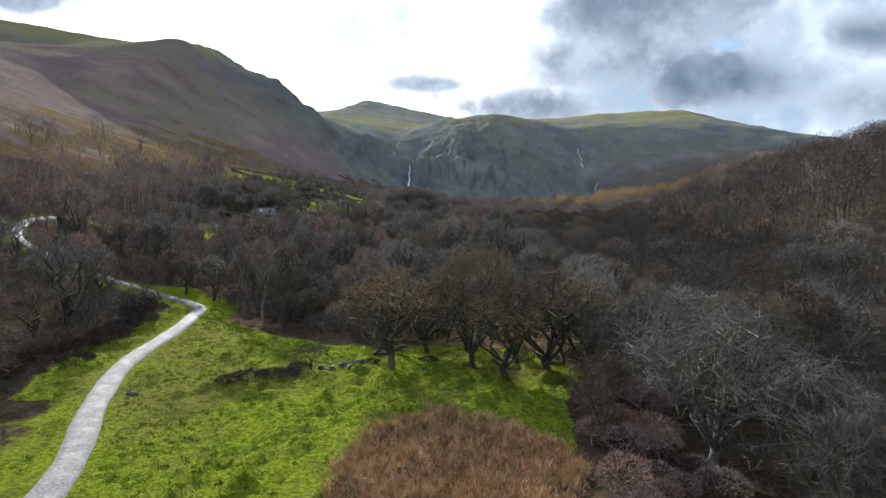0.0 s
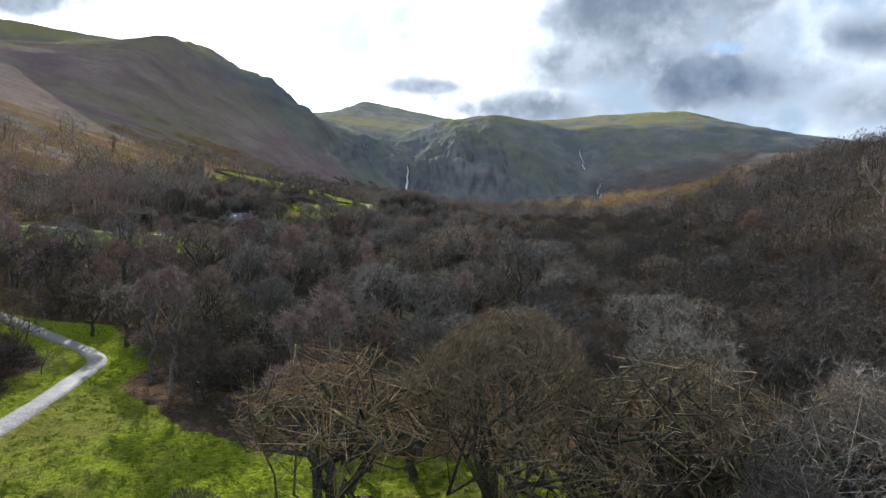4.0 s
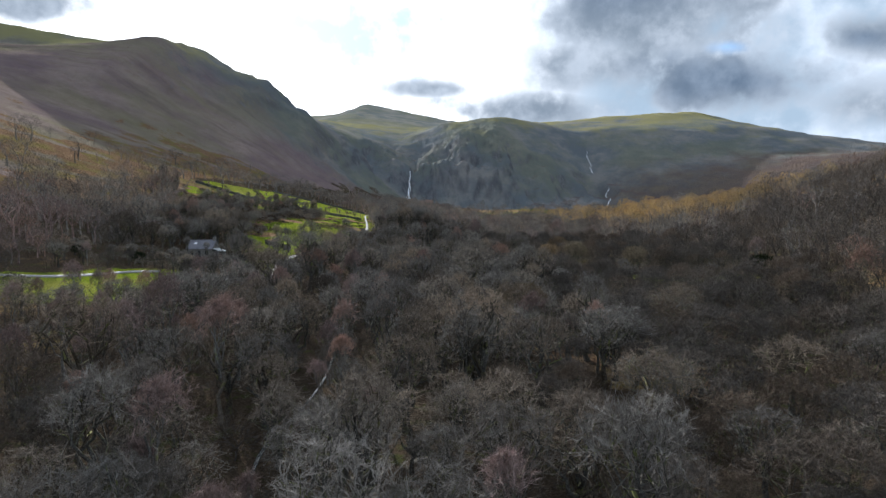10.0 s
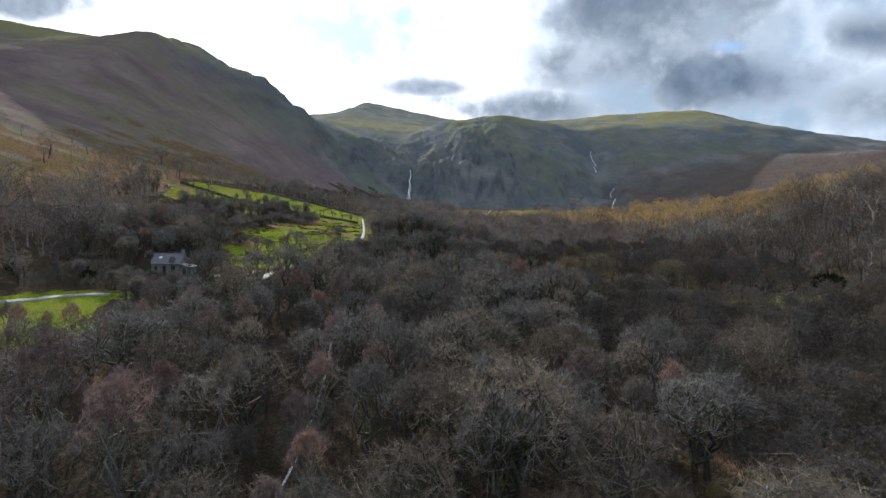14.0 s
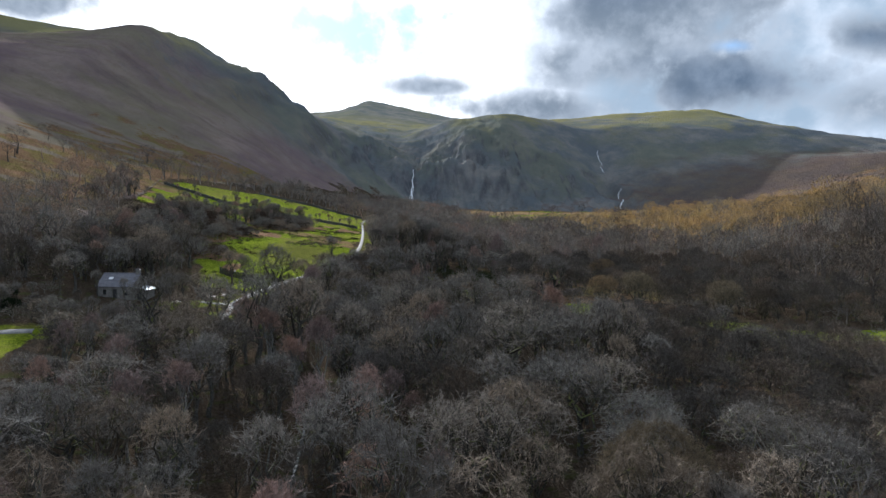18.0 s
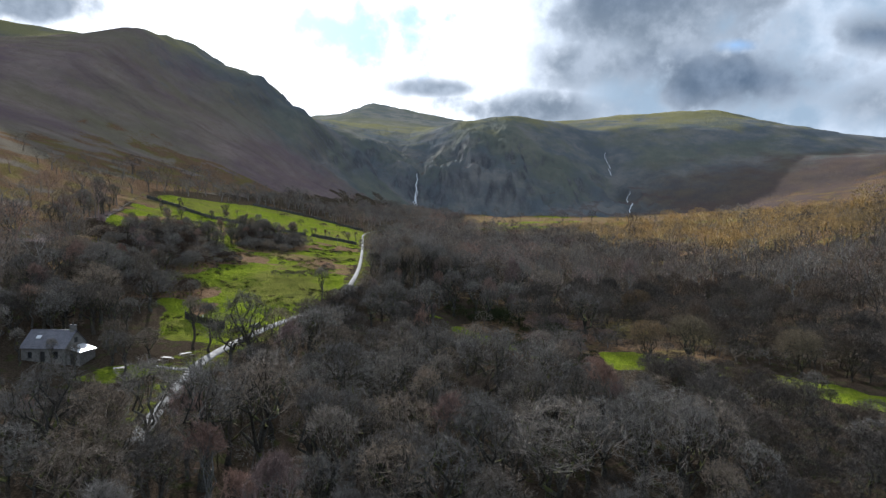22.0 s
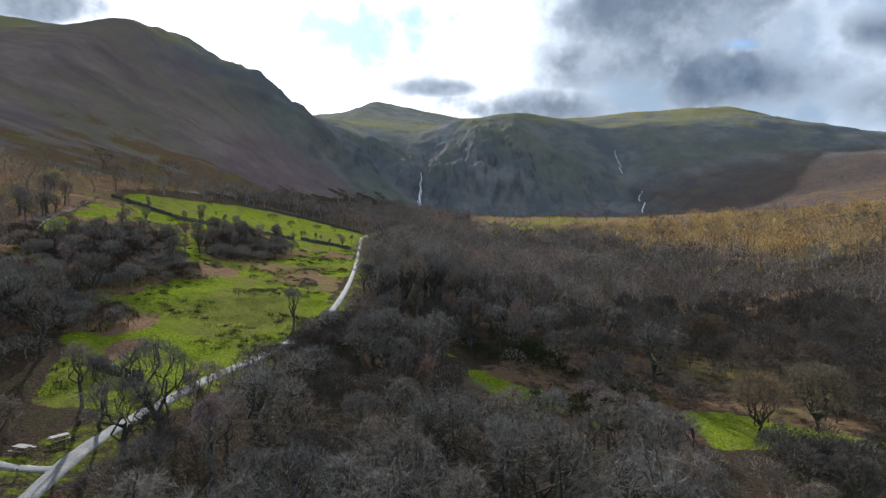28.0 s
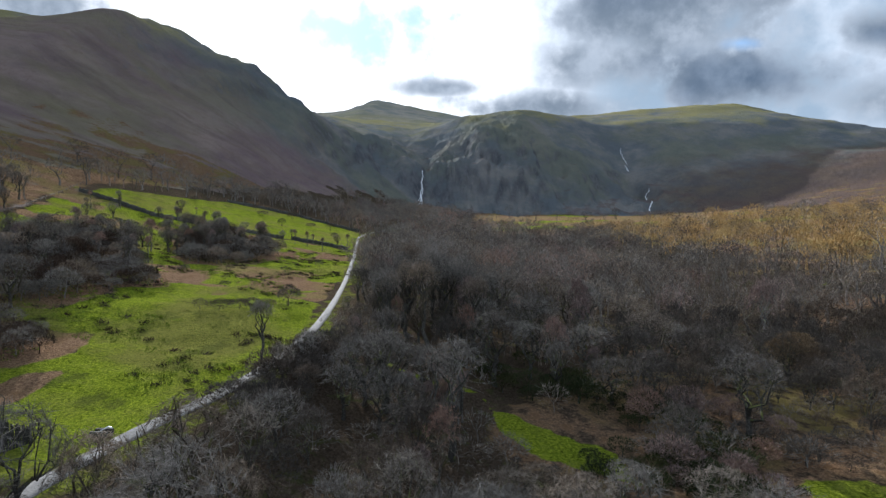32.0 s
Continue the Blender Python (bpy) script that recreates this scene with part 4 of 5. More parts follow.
GROVE = [
    tree_model("oak_tree", "old spreading oak with crooked limbs at the meadow's edge", 21, 10.4, 5.8, (BARK, GROVE_TWIGS), limbs=9, subs=7, tips=7, twigs=10, width=0.014, length=0.6, trunk=0.15, lean=0.35, girth=0.040, low=0.16, deep=0.5, taper=0.8, crook=0.13, stout=0.42),
    tree_model("oak_tree", "old oak with a dense domed crown at the meadow's edge", 22, 11.8, 5.2, (BARK, GROVE_TWIGS), limbs=12, subs=9, tips=9, twigs=40, width=0.010, length=0.42, trunk=0.15, lean=0.2, girth=0.025, low=0.18, deep=0.88, taper=1.5, crook=0.10, stout=0.24),
    tree_model("oak_tree", "broad old oak with many low pale branches", 23, 11.0, 7.0, (PALE_BARK, TWIGS), limbs=13, subs=8, tips=7, twigs=10, width=0.014, length=0.6, trunk=0.12, lean=0.1, girth=0.028, low=0.10, deep=0.45, taper=1.0, crook=0.12, stout=0.36),
]


def plain_model(name, label, seed, height, spread, mats, **kw):
    """A tree in two parts, trunk with limbs and crown, for the woods a little farther from the flight line."""
    bole, arms, crown = grow(seed, height, spread, **kw)
    base = thing(name, Matrix.Identity(4), label, "tree")
    v, q, _ = bole.arrays()
    part("trunk", mesh_of("trunk", v, q, mats[0], True), mats[0], base)
    wood = Soup()
    for arm in arms:
        v, q, _ = arm.arrays()
        wood.add(v, q)
    v, q, _ = wood.arrays()
    v2, q2, t2 = crown.arrays()
    me = mesh_of("crown", np.concatenate([v, v2]), [q, q2 + len(v), t2 + len(v)], mats[0])
    me.materials.append(mats[1])
    me.polygons.foreach_set("material_index", np.concatenate([np.zeros(len(q), np.int32), np.ones(len(q2) + len(t2), np.int32)]))
    part("crown", me, mats[1], base)
    return base


PLAIN = [
    plain_model("sessile_oak", "bare oak with a rounded twiggy crown in the wood", 31, 9.4, 4.5, (BARK, TWIGS), limbs=6, subs=4, tips=6, twigs=19, width=0.029, sides=5),
    plain_model("field_maple", "bare maple with a dense grey crown in the wood", 32, 10.4, 3.5, (BARK, TWIGS), limbs=6, subs=4, tips=6, twigs=19, width=0.029, sides=5, upright=0.15),
    plain_model("downy_birch", "bare birch with a fine purplish crown in the wood", 33, 9.8, 2.5, (PALE_BARK, BIRCH_TWIGS), limbs=6, subs=4, tips=6, twigs=19, width=0.027, sides=5, upright=0.35, girth=0.02, low=0.2),
    plain_model("hazel", "dark many-stemmed bare hazel in the wood", 34, 7.8, 3.8, (BARK, THORN_AND_SHADE), limbs=7, subs=4, tips=6, twigs=19, width=0.029, sides=5, upright=0.2, girth=0.018, low=0.08, trunk=0.08),
    plain_model("hawthorn", "dark dense bare hawthorn in the wood", 35, 7.2, 3.9, (BARK, THORN_AND_SHADE), limbs=7, subs=4, tips=6, twigs=19, width=0.029, sides=5, girth=0.02, low=0.12, trunk=0.16),
    plain_model("goat_willow", "bare spreading willow with dark twigs in the wood", 36, 7.6, 4.2, (BARK, THORN_AND_SHADE), limbs=7, subs=4, tips=6, twigs=19, width=0.029, sides=5, upright=0.1, girth=0.018, low=0.08, trunk=0.10),
]


def plant_woods():
    rng = np.random.default_rng(9)
    x, y, size = plan_trees()
    # the trees that the flight passes nearest are things of their own
    above = np.interp(y, [20, 100, 150, 260], [16, 24, 30, 37]) - ground_at(x, y) - 9
    rank = np.maximum(np.maximum(above / 0.46, np.abs(x + 4) / 0.75), y - 203)
    order = np.argsort(rank)
    near, second = list(order[:300]), list(order[300:1340])
    used = set(near) | set(second)
    for i in near:
        birchy = x[i] < -8 and y[i] < 190
        k = rng.choice([0, 1, 2, 3, 4, 5], p=[0.12, 0.12, 0.12, 0.16, 0.28, 0.20] if birchy else [0.24, 0.24, 0.20, 0.12, 0.06, 0.14])
        s = size[i]
        # Right of the flight line, darker alders paint in the cloud shade.
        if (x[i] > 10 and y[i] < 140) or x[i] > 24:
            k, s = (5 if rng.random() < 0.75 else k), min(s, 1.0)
        copy_thing(TREES[k], place(x[i], y[i], 1.0, rng.uniform(0, 6.28))).scale = (s,) * 3
    for i in second:
        k = rng.choice(4, p=[0.34, 0.30, 0.10, 0.26] if x[i] > -8 or y[i] > 185 else [0.16, 0.18, 0.38, 0.28])
        # Right-hand trees mostly take dark twigs, a colour standing for cloud shade.
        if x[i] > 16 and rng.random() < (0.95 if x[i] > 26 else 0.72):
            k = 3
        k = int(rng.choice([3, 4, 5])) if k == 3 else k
        copy_thing(PLAIN[k], place(x[i], y[i], 1.0, rng.uniform(0, 6.28))).scale = (size[i], size[i], size[i] * rng.uniform(0.88, 1.12))
    mids = [light_tree(100 + i, *dims).tris() for i, dims in enumerate((
        (9.2, 4.2, 760, 0.62, 0.068), (10.0, 3.8, 720, 0.62, 0.068), (8.0, 4.5, 800, 0.62, 0.068), (10.6, 3.2, 620, 0.66, 0.064), (8.4, 3.0, 600, 0.6, 0.064)))]
    outer = [light_tree(150 + i, *dims).tris() for i, dims in enumerate((
        (9.2, 4.3, 440, 0.65, 0.09), (10.0, 3.9, 410, 0.65, 0.09), (8.0, 4.6, 460, 0.65, 0.09), (10.6, 3.3, 380, 0.68, 0.085)))]
    fars = [light_tree(200 + i, *dims).tris() for i, dims in enumerate((
        (9.0, 4.3, 150, 0.95, 0.21), (9.8, 4.0, 145, 0.95, 0.21), (8.0, 4.6, 155, 0.95, 0.21)))]
    sets = {}
    for i in range(len(x)):
        if i in used:
            continue
        tint = rng.random()
        z = float(ground_at(x[i], y[i]))
        row = (x[i], y[i], z, size[i], rng.uniform(0, 6.28), rng.uniform(0.85, 1.15))
        if y[i] < 235 and abs(x[i]) < 62:
            model, ring = mids[rng.integers(len(mids))], "mid"
        elif y[i] < 400 and abs(x[i]) < 205:
            model, ring = outer[rng.integers(len(outer))], "mid"
        else:
            model, ring = fars[rng.integers(len(fars))], "far"
        # Most trees on the bank get twigs coloured gold for sunlight.
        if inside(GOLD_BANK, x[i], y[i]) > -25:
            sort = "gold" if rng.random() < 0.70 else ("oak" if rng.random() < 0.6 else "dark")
        elif x[i] < -30 and y[i] < 240:
            sort = "birch" if rng.random() < 0.7 else "oak"
        else:
            # The dark sort grows likelier to the right, in place of cloud shade.
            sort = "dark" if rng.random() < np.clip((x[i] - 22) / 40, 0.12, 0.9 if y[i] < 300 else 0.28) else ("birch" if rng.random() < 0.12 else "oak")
        sets.setdefault((ring, sort), []).append((*model, row, tint))
    words = {"oak": (TWIGS, "bare grey-brown oak woodland"), "birch": (BIRCH_TWIGS, "bare purplish birch woodland"), "dark": (THORN_AND_SHADE, "dark leafless oak and alder woodland, partly toned for cloud shade"), "gold": (GOLD_TWIGS, "bare woodland on a bank, coloured golden-brown as if sunlit")}
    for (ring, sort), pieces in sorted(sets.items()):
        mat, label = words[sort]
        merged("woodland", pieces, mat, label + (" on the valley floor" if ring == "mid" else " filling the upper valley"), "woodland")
    


plant_woods()
for _ob, _xy in zip(PLAIN, ((64, 100), (72, 118), (-60, 120), (58, 130), (66, 136), (74, 142))):
    _ob.matrix_world = place(*_xy, 1.0, 0.4)
for _ob, _xy in zip(TREES, ((60, 70), (70, 90), (66, 110), (58, 84), (-52, 80), (-56, 92))):
    _ob.matrix_world = place(*_xy, 1.0, 0.4)
for _k, _x, _y, _s, _r in ((0, 6.0, 54.0, 0.86, 2.4), (0, 10.3, 55.4, 1.04, 2.2), (0, 14.2, 59.0, 0.98, 3.1), (0, -1.5, 64.5, 0.80, 1.2), (2, 17.6, 51.6, 0.98, 0.9), (2, 38.0, 60.0, 0.92, 3.6), (1, 24.5, 47.0, 0.9, 1.4),
                           (0, -24.0, 92.0, 0.9, 4.1), (1, 12.0, 160.0, 1.0, 0.2), (2, 39.0, 167.0, 0.95, 1.1), (2, 16.0, 176.0, 0.8, 2.6), (2, 26.0, 170.0, 0.88, 4.4), (2, 22.0, 128.0, 0.85, 5.2), (2, -3.0, 214.0, 0.8, 0.7)):
    copy_thing(GROVE[_k], place(_x, _y, 1.0, _r)).scale = (_s,) * 3
GROVE[0].matrix_world = place(-4.9, 55.7, 1.0, 0.3)
GROVE[1].matrix_world = place(3.2, 57.2, 1.08, 0.0)
GROVE[2].matrix_world = place(16.2, 34.8, 1.0, 0.0)
# tall ashes in a close stand beside the lane, and two round oaks on the green
_rng = np.random.default_rng(33)
for _i in range(20):
    _x, _y = -23.5 + 20 * _rng.random(), 291 + 22 * _rng.random()
    copy_thing(TREES[3], place(_x, _y, 1.0, _rng.uniform(0, 6.28))).scale = (_rng.uniform(0.95, 1.2),) * 3
for _x, _y, _s in ((32.7, 255.5, 0.76), (41.5, 257.0, 0.86), (43, 296, 0.8), (58, 248, 0.8)):
    copy_thing(GROVE[1], place(_x, _y, 1.0, _x)).scale = (_s,) * 3
for _x, _y, _s in ((-37, 281.5, 0.7), (-14, 271, 0.75)):
    copy_thing(TREES[3], place(_x, _y, 1.0, _x)).scale = (_s,) * 3


for _x, _y, _s, _k in ((-78.5, 228, 0.7, 3), (-72.5, 229.4, 0.5, 3), (-67.0, 229.0, 0.42, 3), (-62.0, 226.5, 0.45, 3), (-60.0, 233, 0.6, 0), (-55, 227.5, 0.62, 3), (-79, 233, 0.8, 1), (-75, 241, 0.9, 0), (-64.5, 242, 0.85, 3), (-51.5, 243.5, 0.8, 3), (-56, 237, 0.62, 2), (-62, 237.5, 0.6, 0), (-66, 225, 0.22, 5), (-74.5, 226.5, 0.3, 5), (-48, 242, 0.75, 3),
                       (-80, 372, 0.7, 3), (-76, 380, 0.65, 3), (-84, 388, 0.7, 3), (-88, 378, 0.6, 0), (-72, 366, 0.6, 3), (-88, 398, 0.65, 3), (-96, 340, 0.65, 1), (-104, 330, 0.7, 0), (-90, 322, 0.75, 2), (-100, 350, 0.7, 0), (-84, 306, 0.7, 1), (-118, 372, 0.5, 1),
                       (-104, 392, 0.5, 0), (-96, 386, 0.5, 3), (-31, 277, 0.4, 5), (-30, 285, 0.4, 5), (-42.5, 241, 0.75, 5), (-41.5, 228, 0.3, 5), (-39, 236, 0.8, 5), (-42, 222, 0.42, 5), (-72, 212.5, 0.5, 5), (-64, 206, 0.6, 5), (-57, 208, 0.6, 5), (-61, 217, 0.42, 5), (-54, 218, 0.42, 5), (-68, 219, 0.35, 5), (-76, 217, 0.42, 5), (-50, 206, 0.8, 5), (-47.5, 211, 0.7, 5), (-41, 212, 0.5, 5), (-52, 222, 0.4, 5), (-57, 222.5, 0.35, 5), (-63, 222, 0.32, 5), (-72, 222, 0.32, 5), (-66, 212, 0.5, 5), (-60, 212, 0.5, 5), (-49.5, 216.5, 0.5, 5), (-79, 211, 0.55, 5), (-40.5, 218, 0.38, 5), (-55, 213, 0.5, 5), (-70, 215, 0.45, 5), (-30, 262, 0.7, 5), (-28, 271, 0.62, 5), (-27, 280, 0.55, 5)):
    copy_thing(TREES[_k], place(_x, _y, 1.0, _x * 1.7)).scale = (_s,) * 3

# tall trees standing in the thickets, behind the cottage and along the field's upper edge
for _n, _x0, _x1, _y0, _y1, _lo, _hi, _ks in ((26, -112, -78, 306, 362, 0.62, 0.95, (0, 1, 4, 4, 3)), (20, -92, -70, 356, 400, 0.55, 0.85, (3, 3, 4, 1)), (14, -100, -74, 272, 296, 0.6, 0.95, (4, 1, 5, 0)),
                                              (16, -92, -64, 244, 262, 0.6, 0.95, (0, 3, 4, 1)), (16, -160, -122, 318, 400, 0.6, 0.9, (0, 1, 2))):
    for _i in range(_n):
        _t = _rng.random()
        _x, _y = _x0 + (_x1 - _x0) * _rng.random(), _y0 + (_y1 - _y0) * _t
        if _x0 == -160:
            _x = -121 - 32 * _t + _rng.uniform(-9, 3)
        copy_thing(TREES[int(_rng.choice(_ks))], place(_x, _y, 1.0, _rng.uniform(0, 6.28))).scale = (_rng.uniform(_lo, _hi),) * 3
for _i in range(11):
    _x, _y = -18 + 10 * _rng.random(), 268 + 7 * _rng.random()
    copy_thing(TREES[4], place(_x, _y, 1.0, _rng.uniform(0, 6.28))).scale = (_rng.uniform(0.5, 0.75),) * 3

# young trees along the field walls
for _i in range(26):
    _t = _rng.random()
    _x, _y = -128 + 74 * _t + _rng.normal(0, 5), 404 + 20 * _t + _rng.normal(0, 9)
    copy_thing(TREES[int(_rng.choice([3, 4, 0]))], place(_x, _y, 1.0, _rng.uniform(0, 6.28))).scale = (_rng.uniform(0.36, 0.62),) * 3


# ---- bushes and undergrowth ----
def bush_mesh(seed, height, spread, count, length, width):
    s = light_tree(seed, height, spread, count, length, width, 3, 0.02, 5, 0.1)
    return s.tris()


def plant_bushes():
    rng = np.random.default_rng(17)
    models = [bush_mesh(300 + i, h, r, 900, 0.42, 0.06) for i, (h, r) in enumerate(((3.0, 2.3), (2.4, 2.6), (3.6, 2.2)))]
    gorse = [bush_mesh(310 + i, h, r, 620, 0.40, 0.075) for i, (h, r) in enumerate(((2.2, 1.9), (2.8, 2.2)))]
    # thickets of thorn in the fields
    for poly in THICKETS:
        xs, ys = [p[0] for p in poly], [p[1] for p in poly]
        gx, gy = np.meshgrid(np.arange(min(xs), max(xs), 2.5), np.arange(min(ys), max(ys), 2.5))
        x = gx.ravel() + rng.uniform(-1, 1, gx.size)
        y = gy.ravel() + rng.uniform(-1, 1, gx.size)
        d = inside(poly, x, y)
        m = d > 0.3 + 1.5 * fractal(x, y, 14, 5, 2)
        x, y, d = x[m], y[m], d[m]
        pieces = []
        for i in range(len(x)):
            s = rng.uniform(0.75, 1.3) * (1.1 + 0.5 * float(value_noise(x[i], y[i], 10.0, 77)))
            pieces.append((*models[rng.integers(3)], (x[i], y[i], float(ground_at(x[i], y[i])) - 0.1, s, rng.uniform(0, 6.28), 1.0), rng.random()))
        dense = [q for q in pieces if q[-1] < 0.38]
        pieces = [q for q in pieces if q[-1] >= 0.38]
        merged("thicket", dense, BRAMBLE, "dense dark bramble thicket on the green field", "thicket")
        merged("thicket", pieces, TWIGS, "grey leafless thorn thicket on the green field", "thicket")
    # undergrowth through the woods
    gx, gy = np.meshgrid(np.arange(-150, 150, 5.2), np.arange(36, 330, 5.2))
    x, y = gx.ravel() + rng.uniform(-2.4, 2.4, gx.size), gy.ravel() + rng.uniform(-2.4, 2.4, gx.size)
    keep = (np.abs(x + 3) < 0.8 * y + 8) & (near_lane(x, y) > 3.2) & (gap_to(GREEN_STRIP, x, y) > 4.2) & (np.hypot(x - 1, y - 34) > 9) & (gap_to(STREAM[:160], x, y) > 2)
    for poly in (MEADOW, LOWER_FIELD, LANE_FIELD, YARD, GREEN):
        keep &= inside(poly, x, y) < -1.2
    keep &= rng.random(len(x)) < 0.72
    x, y = x[keep], y[keep]
    low = [bush_mesh(320 + i, h, r, 230, 0.6, 0.05) for i, (h, r) in enumerate(((2.6, 2.3), (3.4, 2.0), (2.0, 2.5)))]
    pieces = [(*low[rng.integers(3)], (x[i], y[i], float(ground_at(x[i], y[i])) - 0.1, rng.uniform(0.7, 1.4), rng.uniform(0, 6.28), 1.0), rng.random()) for i in range(len(x))]
    half = len(pieces) // 2
    merged("undergrowth", pieces[:half], THORN_AND_SHADE, "tangled leafless undergrowth under the trees", "undergrowth")
    merged("undergrowth", pieces[half:], TWIGS, "tangled grey leafless undergrowth under the trees", "undergrowth")
    # single bushes
    me_thorn = [mesh_of("crown", *m, THORN_AND_SHADE) for m in models]
    me_brown = [mesh_of("crown", *m, BIRCH_TWIGS) for m in models]
    me_bramble = [mesh_of("crown", *bush_mesh(340 + i, 1.5, 1.9, 2200, 0.30, 0.045), BRAMBLE) for i in range(2)]
    me_gorse = [mesh_of("crown", *m, GORSE) for m in gorse]

    def bush(name, meshes, mat, x, y, s, label, group, tall=1.0):
        top = thing(name, place(x, y, s, rng.uniform(0, 6.28), tall), label, "bush", group)
        tagged(part("crown", meshes[rng.integers(len(meshes))], mat, top), kind="stuff")
        stem = Soup()
        stem.add(*tube([(0, 0, -0.4), (0.05, 0.02, 0.4), (0.1, 0.0, 0.9)], [0.10, 0.07, 0.03], 5))
        v, q, _ = stem.arrays()
        part("stem", mesh_of("stem", v, q, BARK, True), BARK, top)

    for x, y, s in ((-50.3, 300, 0.8), (-48, 303, 0.7), (-46.4, 305, 0.75), (-44, 306, 0.65), (-41.5, 310, 1.05), (-54, 301, 0.6), (-58, 322, 0.5), (-61, 330, 0.45), (-112, 372, 0.8), (-118, 380, 0.7),
                    (-106, 385, 0.7), (-128, 392, 0.75), (-98, 398, 0.6), (-122, 366, 0.6), (-54, 352, 0.6), (-50, 372, 0.6), (-57, 390, 0.45), (-64, 341, 0.5), (-72, 334, 0.55),
                    (-90, 470, 1.0), (-104, 486, 1.1), (-112, 500, 0.9), (-82, 492, 1.0), (-130, 470, 0.9), (-95, 505, 1.2), (-74, 500, 1.1), (-66, 470, 0.7), (-140, 505, 1.0)):
        bush("thorn_bush", me_thorn, THORN_AND_SHADE, x, y, s, "leafless thorn bush on the grazed field", "bushes on the field")
    for _ in range(44):
        t = rng.random()
        x, y = -3 + 26 * t + rng.normal(0, 3.0), 288 - 22 * t + rng.normal(0, 3.0)
        bush("gorse_bush", me_gorse, GORSE, x, y, rng.uniform(0.6, 1.15), "dark green gorse bush in the bracken", "gorse by the green strip")
    for _ in range(26):
        x, y = 11 + rng.normal(0, 6), 261 + rng.normal(0, 2.6)
        bush("gorse_bush", me_gorse, GORSE, x, y, rng.uniform(0.5, 0.95), "dark green gorse bush in the bracken", "gorse by the green strip")
    for _ in range(34):
        x, y = rng.uniform(11, 22), rng.uniform(248, 264)
        kind = rng.random()
        bush("gorse_bush" if kind < 0.6 else "thorn_bush", me_gorse if kind < 0.6 else me_brown, GORSE, x, y, rng.uniform(0.5, 1.0), "dark green gorse bush in the bracken" if kind < 0.6 else "low brown leafless bush in the bracken", "gorse by the green strip")
    for _ in range(30):
        x, y = rng.uniform(12, 44), rng.uniform(263, 280)
        bush("thorn_bush", me_thorn if rng.random() < 0.6 else me_brown, THORN_AND_SHADE, x, y, rng.uniform(0.6, 1.25), "leafless thorn bush in the open bracken", "bushes by the green")
    for _ in range(34):
        x = rng.uniform(30, 47)
        y = float(np.interp(x, [30, 46, 52], [247, 244, 237])) + rng.uniform(-4.0, 3.5)
        bush("thorn_bush", me_thorn, THORN_AND_SHADE, x, y, rng.uniform(0.6, 1.25), "leafless thorn bush in front of the green", "bushes by the green")
    for _ in range(30):
        y = rng.uniform(266, 289)
        x = float(np.interp(y, [259, 271, 285, 303], [-42.6, -37.8, -34.5, -33.5])) + rng.uniform(3.0, 7.5)
        bush("thorn_bush", me_thorn, THORN_AND_SHADE, x, y, rng.uniform(0.85, 1.35), "dense leafless thorn bush beside the lane", "bushes beside the lane")
    for x, y, s in ((-36.5, 47, 0.7), (-40, 52, 0.9), (-44, 58, 1.0), (-43, 66, 0.9), (-46, 73, 1.1), (-44, 80, 1.0), (-50, 84, 1.1), (-44, 88, 0.9), (-33, 96, 0.9), (-36, 100, 1.0), (-28, 90, 1.0), (-22, 82, 1.1), (-16, 77, 1.0), (-10, 75, 1.0), (-3, 72, 0.8)):
        bush("thorn_bush", me_thorn, THORN_AND_SHADE, x, y, s, "dense dark bramble and thorn at the meadow's edge", "bushes round the meadow")
    for _ in range(30):
        t = rng.random()
        x, y = -36 + 36 * t + rng.normal(0, 1.2), 97 - 26 * t + rng.uniform(-1.0, 4.5)
        if near_lane(x, y) < 5.0:
            continue
        bush("thorn_bush", me_thorn if rng.random() < 0.6 else me_brown, THORN_AND_SHADE, x, y, rng.uniform(0.85, 1.35), "dense dark bramble and thorn at the meadow's edge", "bushes round the meadow")
    for _ in range(24):
        t = rng.random()
        x, y = -37 - 9 * t + rng.normal(0, 1.5), 48 + 50 * rng.random()
        if near_lane(x, y) < 4.2:
            continue
        bush("bramble", me_bramble, BRAMBLE, x, y, rng.uniform(0.8, 1.5), "low leafless bramble beside the track", "bushes round the meadow", 0.8)
    bush("thorn_bush", me_thorn, THORN_AND_SHADE, -13.0, 57.2, 0.8, "small leafless thorn bush beside the boulders", "bushes round the meadow")
    for x, y, s, t in ((-17.4, 52.2, 0.85, 0.75), (-15.6, 53.4, 0.8, 0.7), (-19.0, 51.8, 0.6, 0.7), (-13.6, 55.9, 0.6, 0.8), (-14.6, 54.4, 0.6, 0.7), (-7.4, 59.6, 0.5, 0.6), (-1.5, 60.2, 0.5, 0.7)):
        bush("bramble", me_bramble, BRAMBLE, x, y, s * 1.15, "low leafless bramble on the sunlit meadow", "bushes round the meadow", t)
    for _ in range(52):
        y = rng.uniform(20, 55)
        x = float(np.interp(y, [20, 30, 42, 48, 56], [9.0, 8.0, 10.0, 13.0, 17])) + rng.uniform(0.0, 7.5)
        if rng.random() < 0.3:
            bush("bramble", me_bramble, BRAMBLE, x, y, rng.uniform(0.6, 1.0), "low leafless bramble below the oaks", "bushes round the meadow", 0.8)
        else:
            bush("thorn_bush", me_brown, BIRCH_TWIGS, x, y, rng.uniform(0.4, 0.8), "small leafless thorn bush below the oaks", "bushes round the meadow")
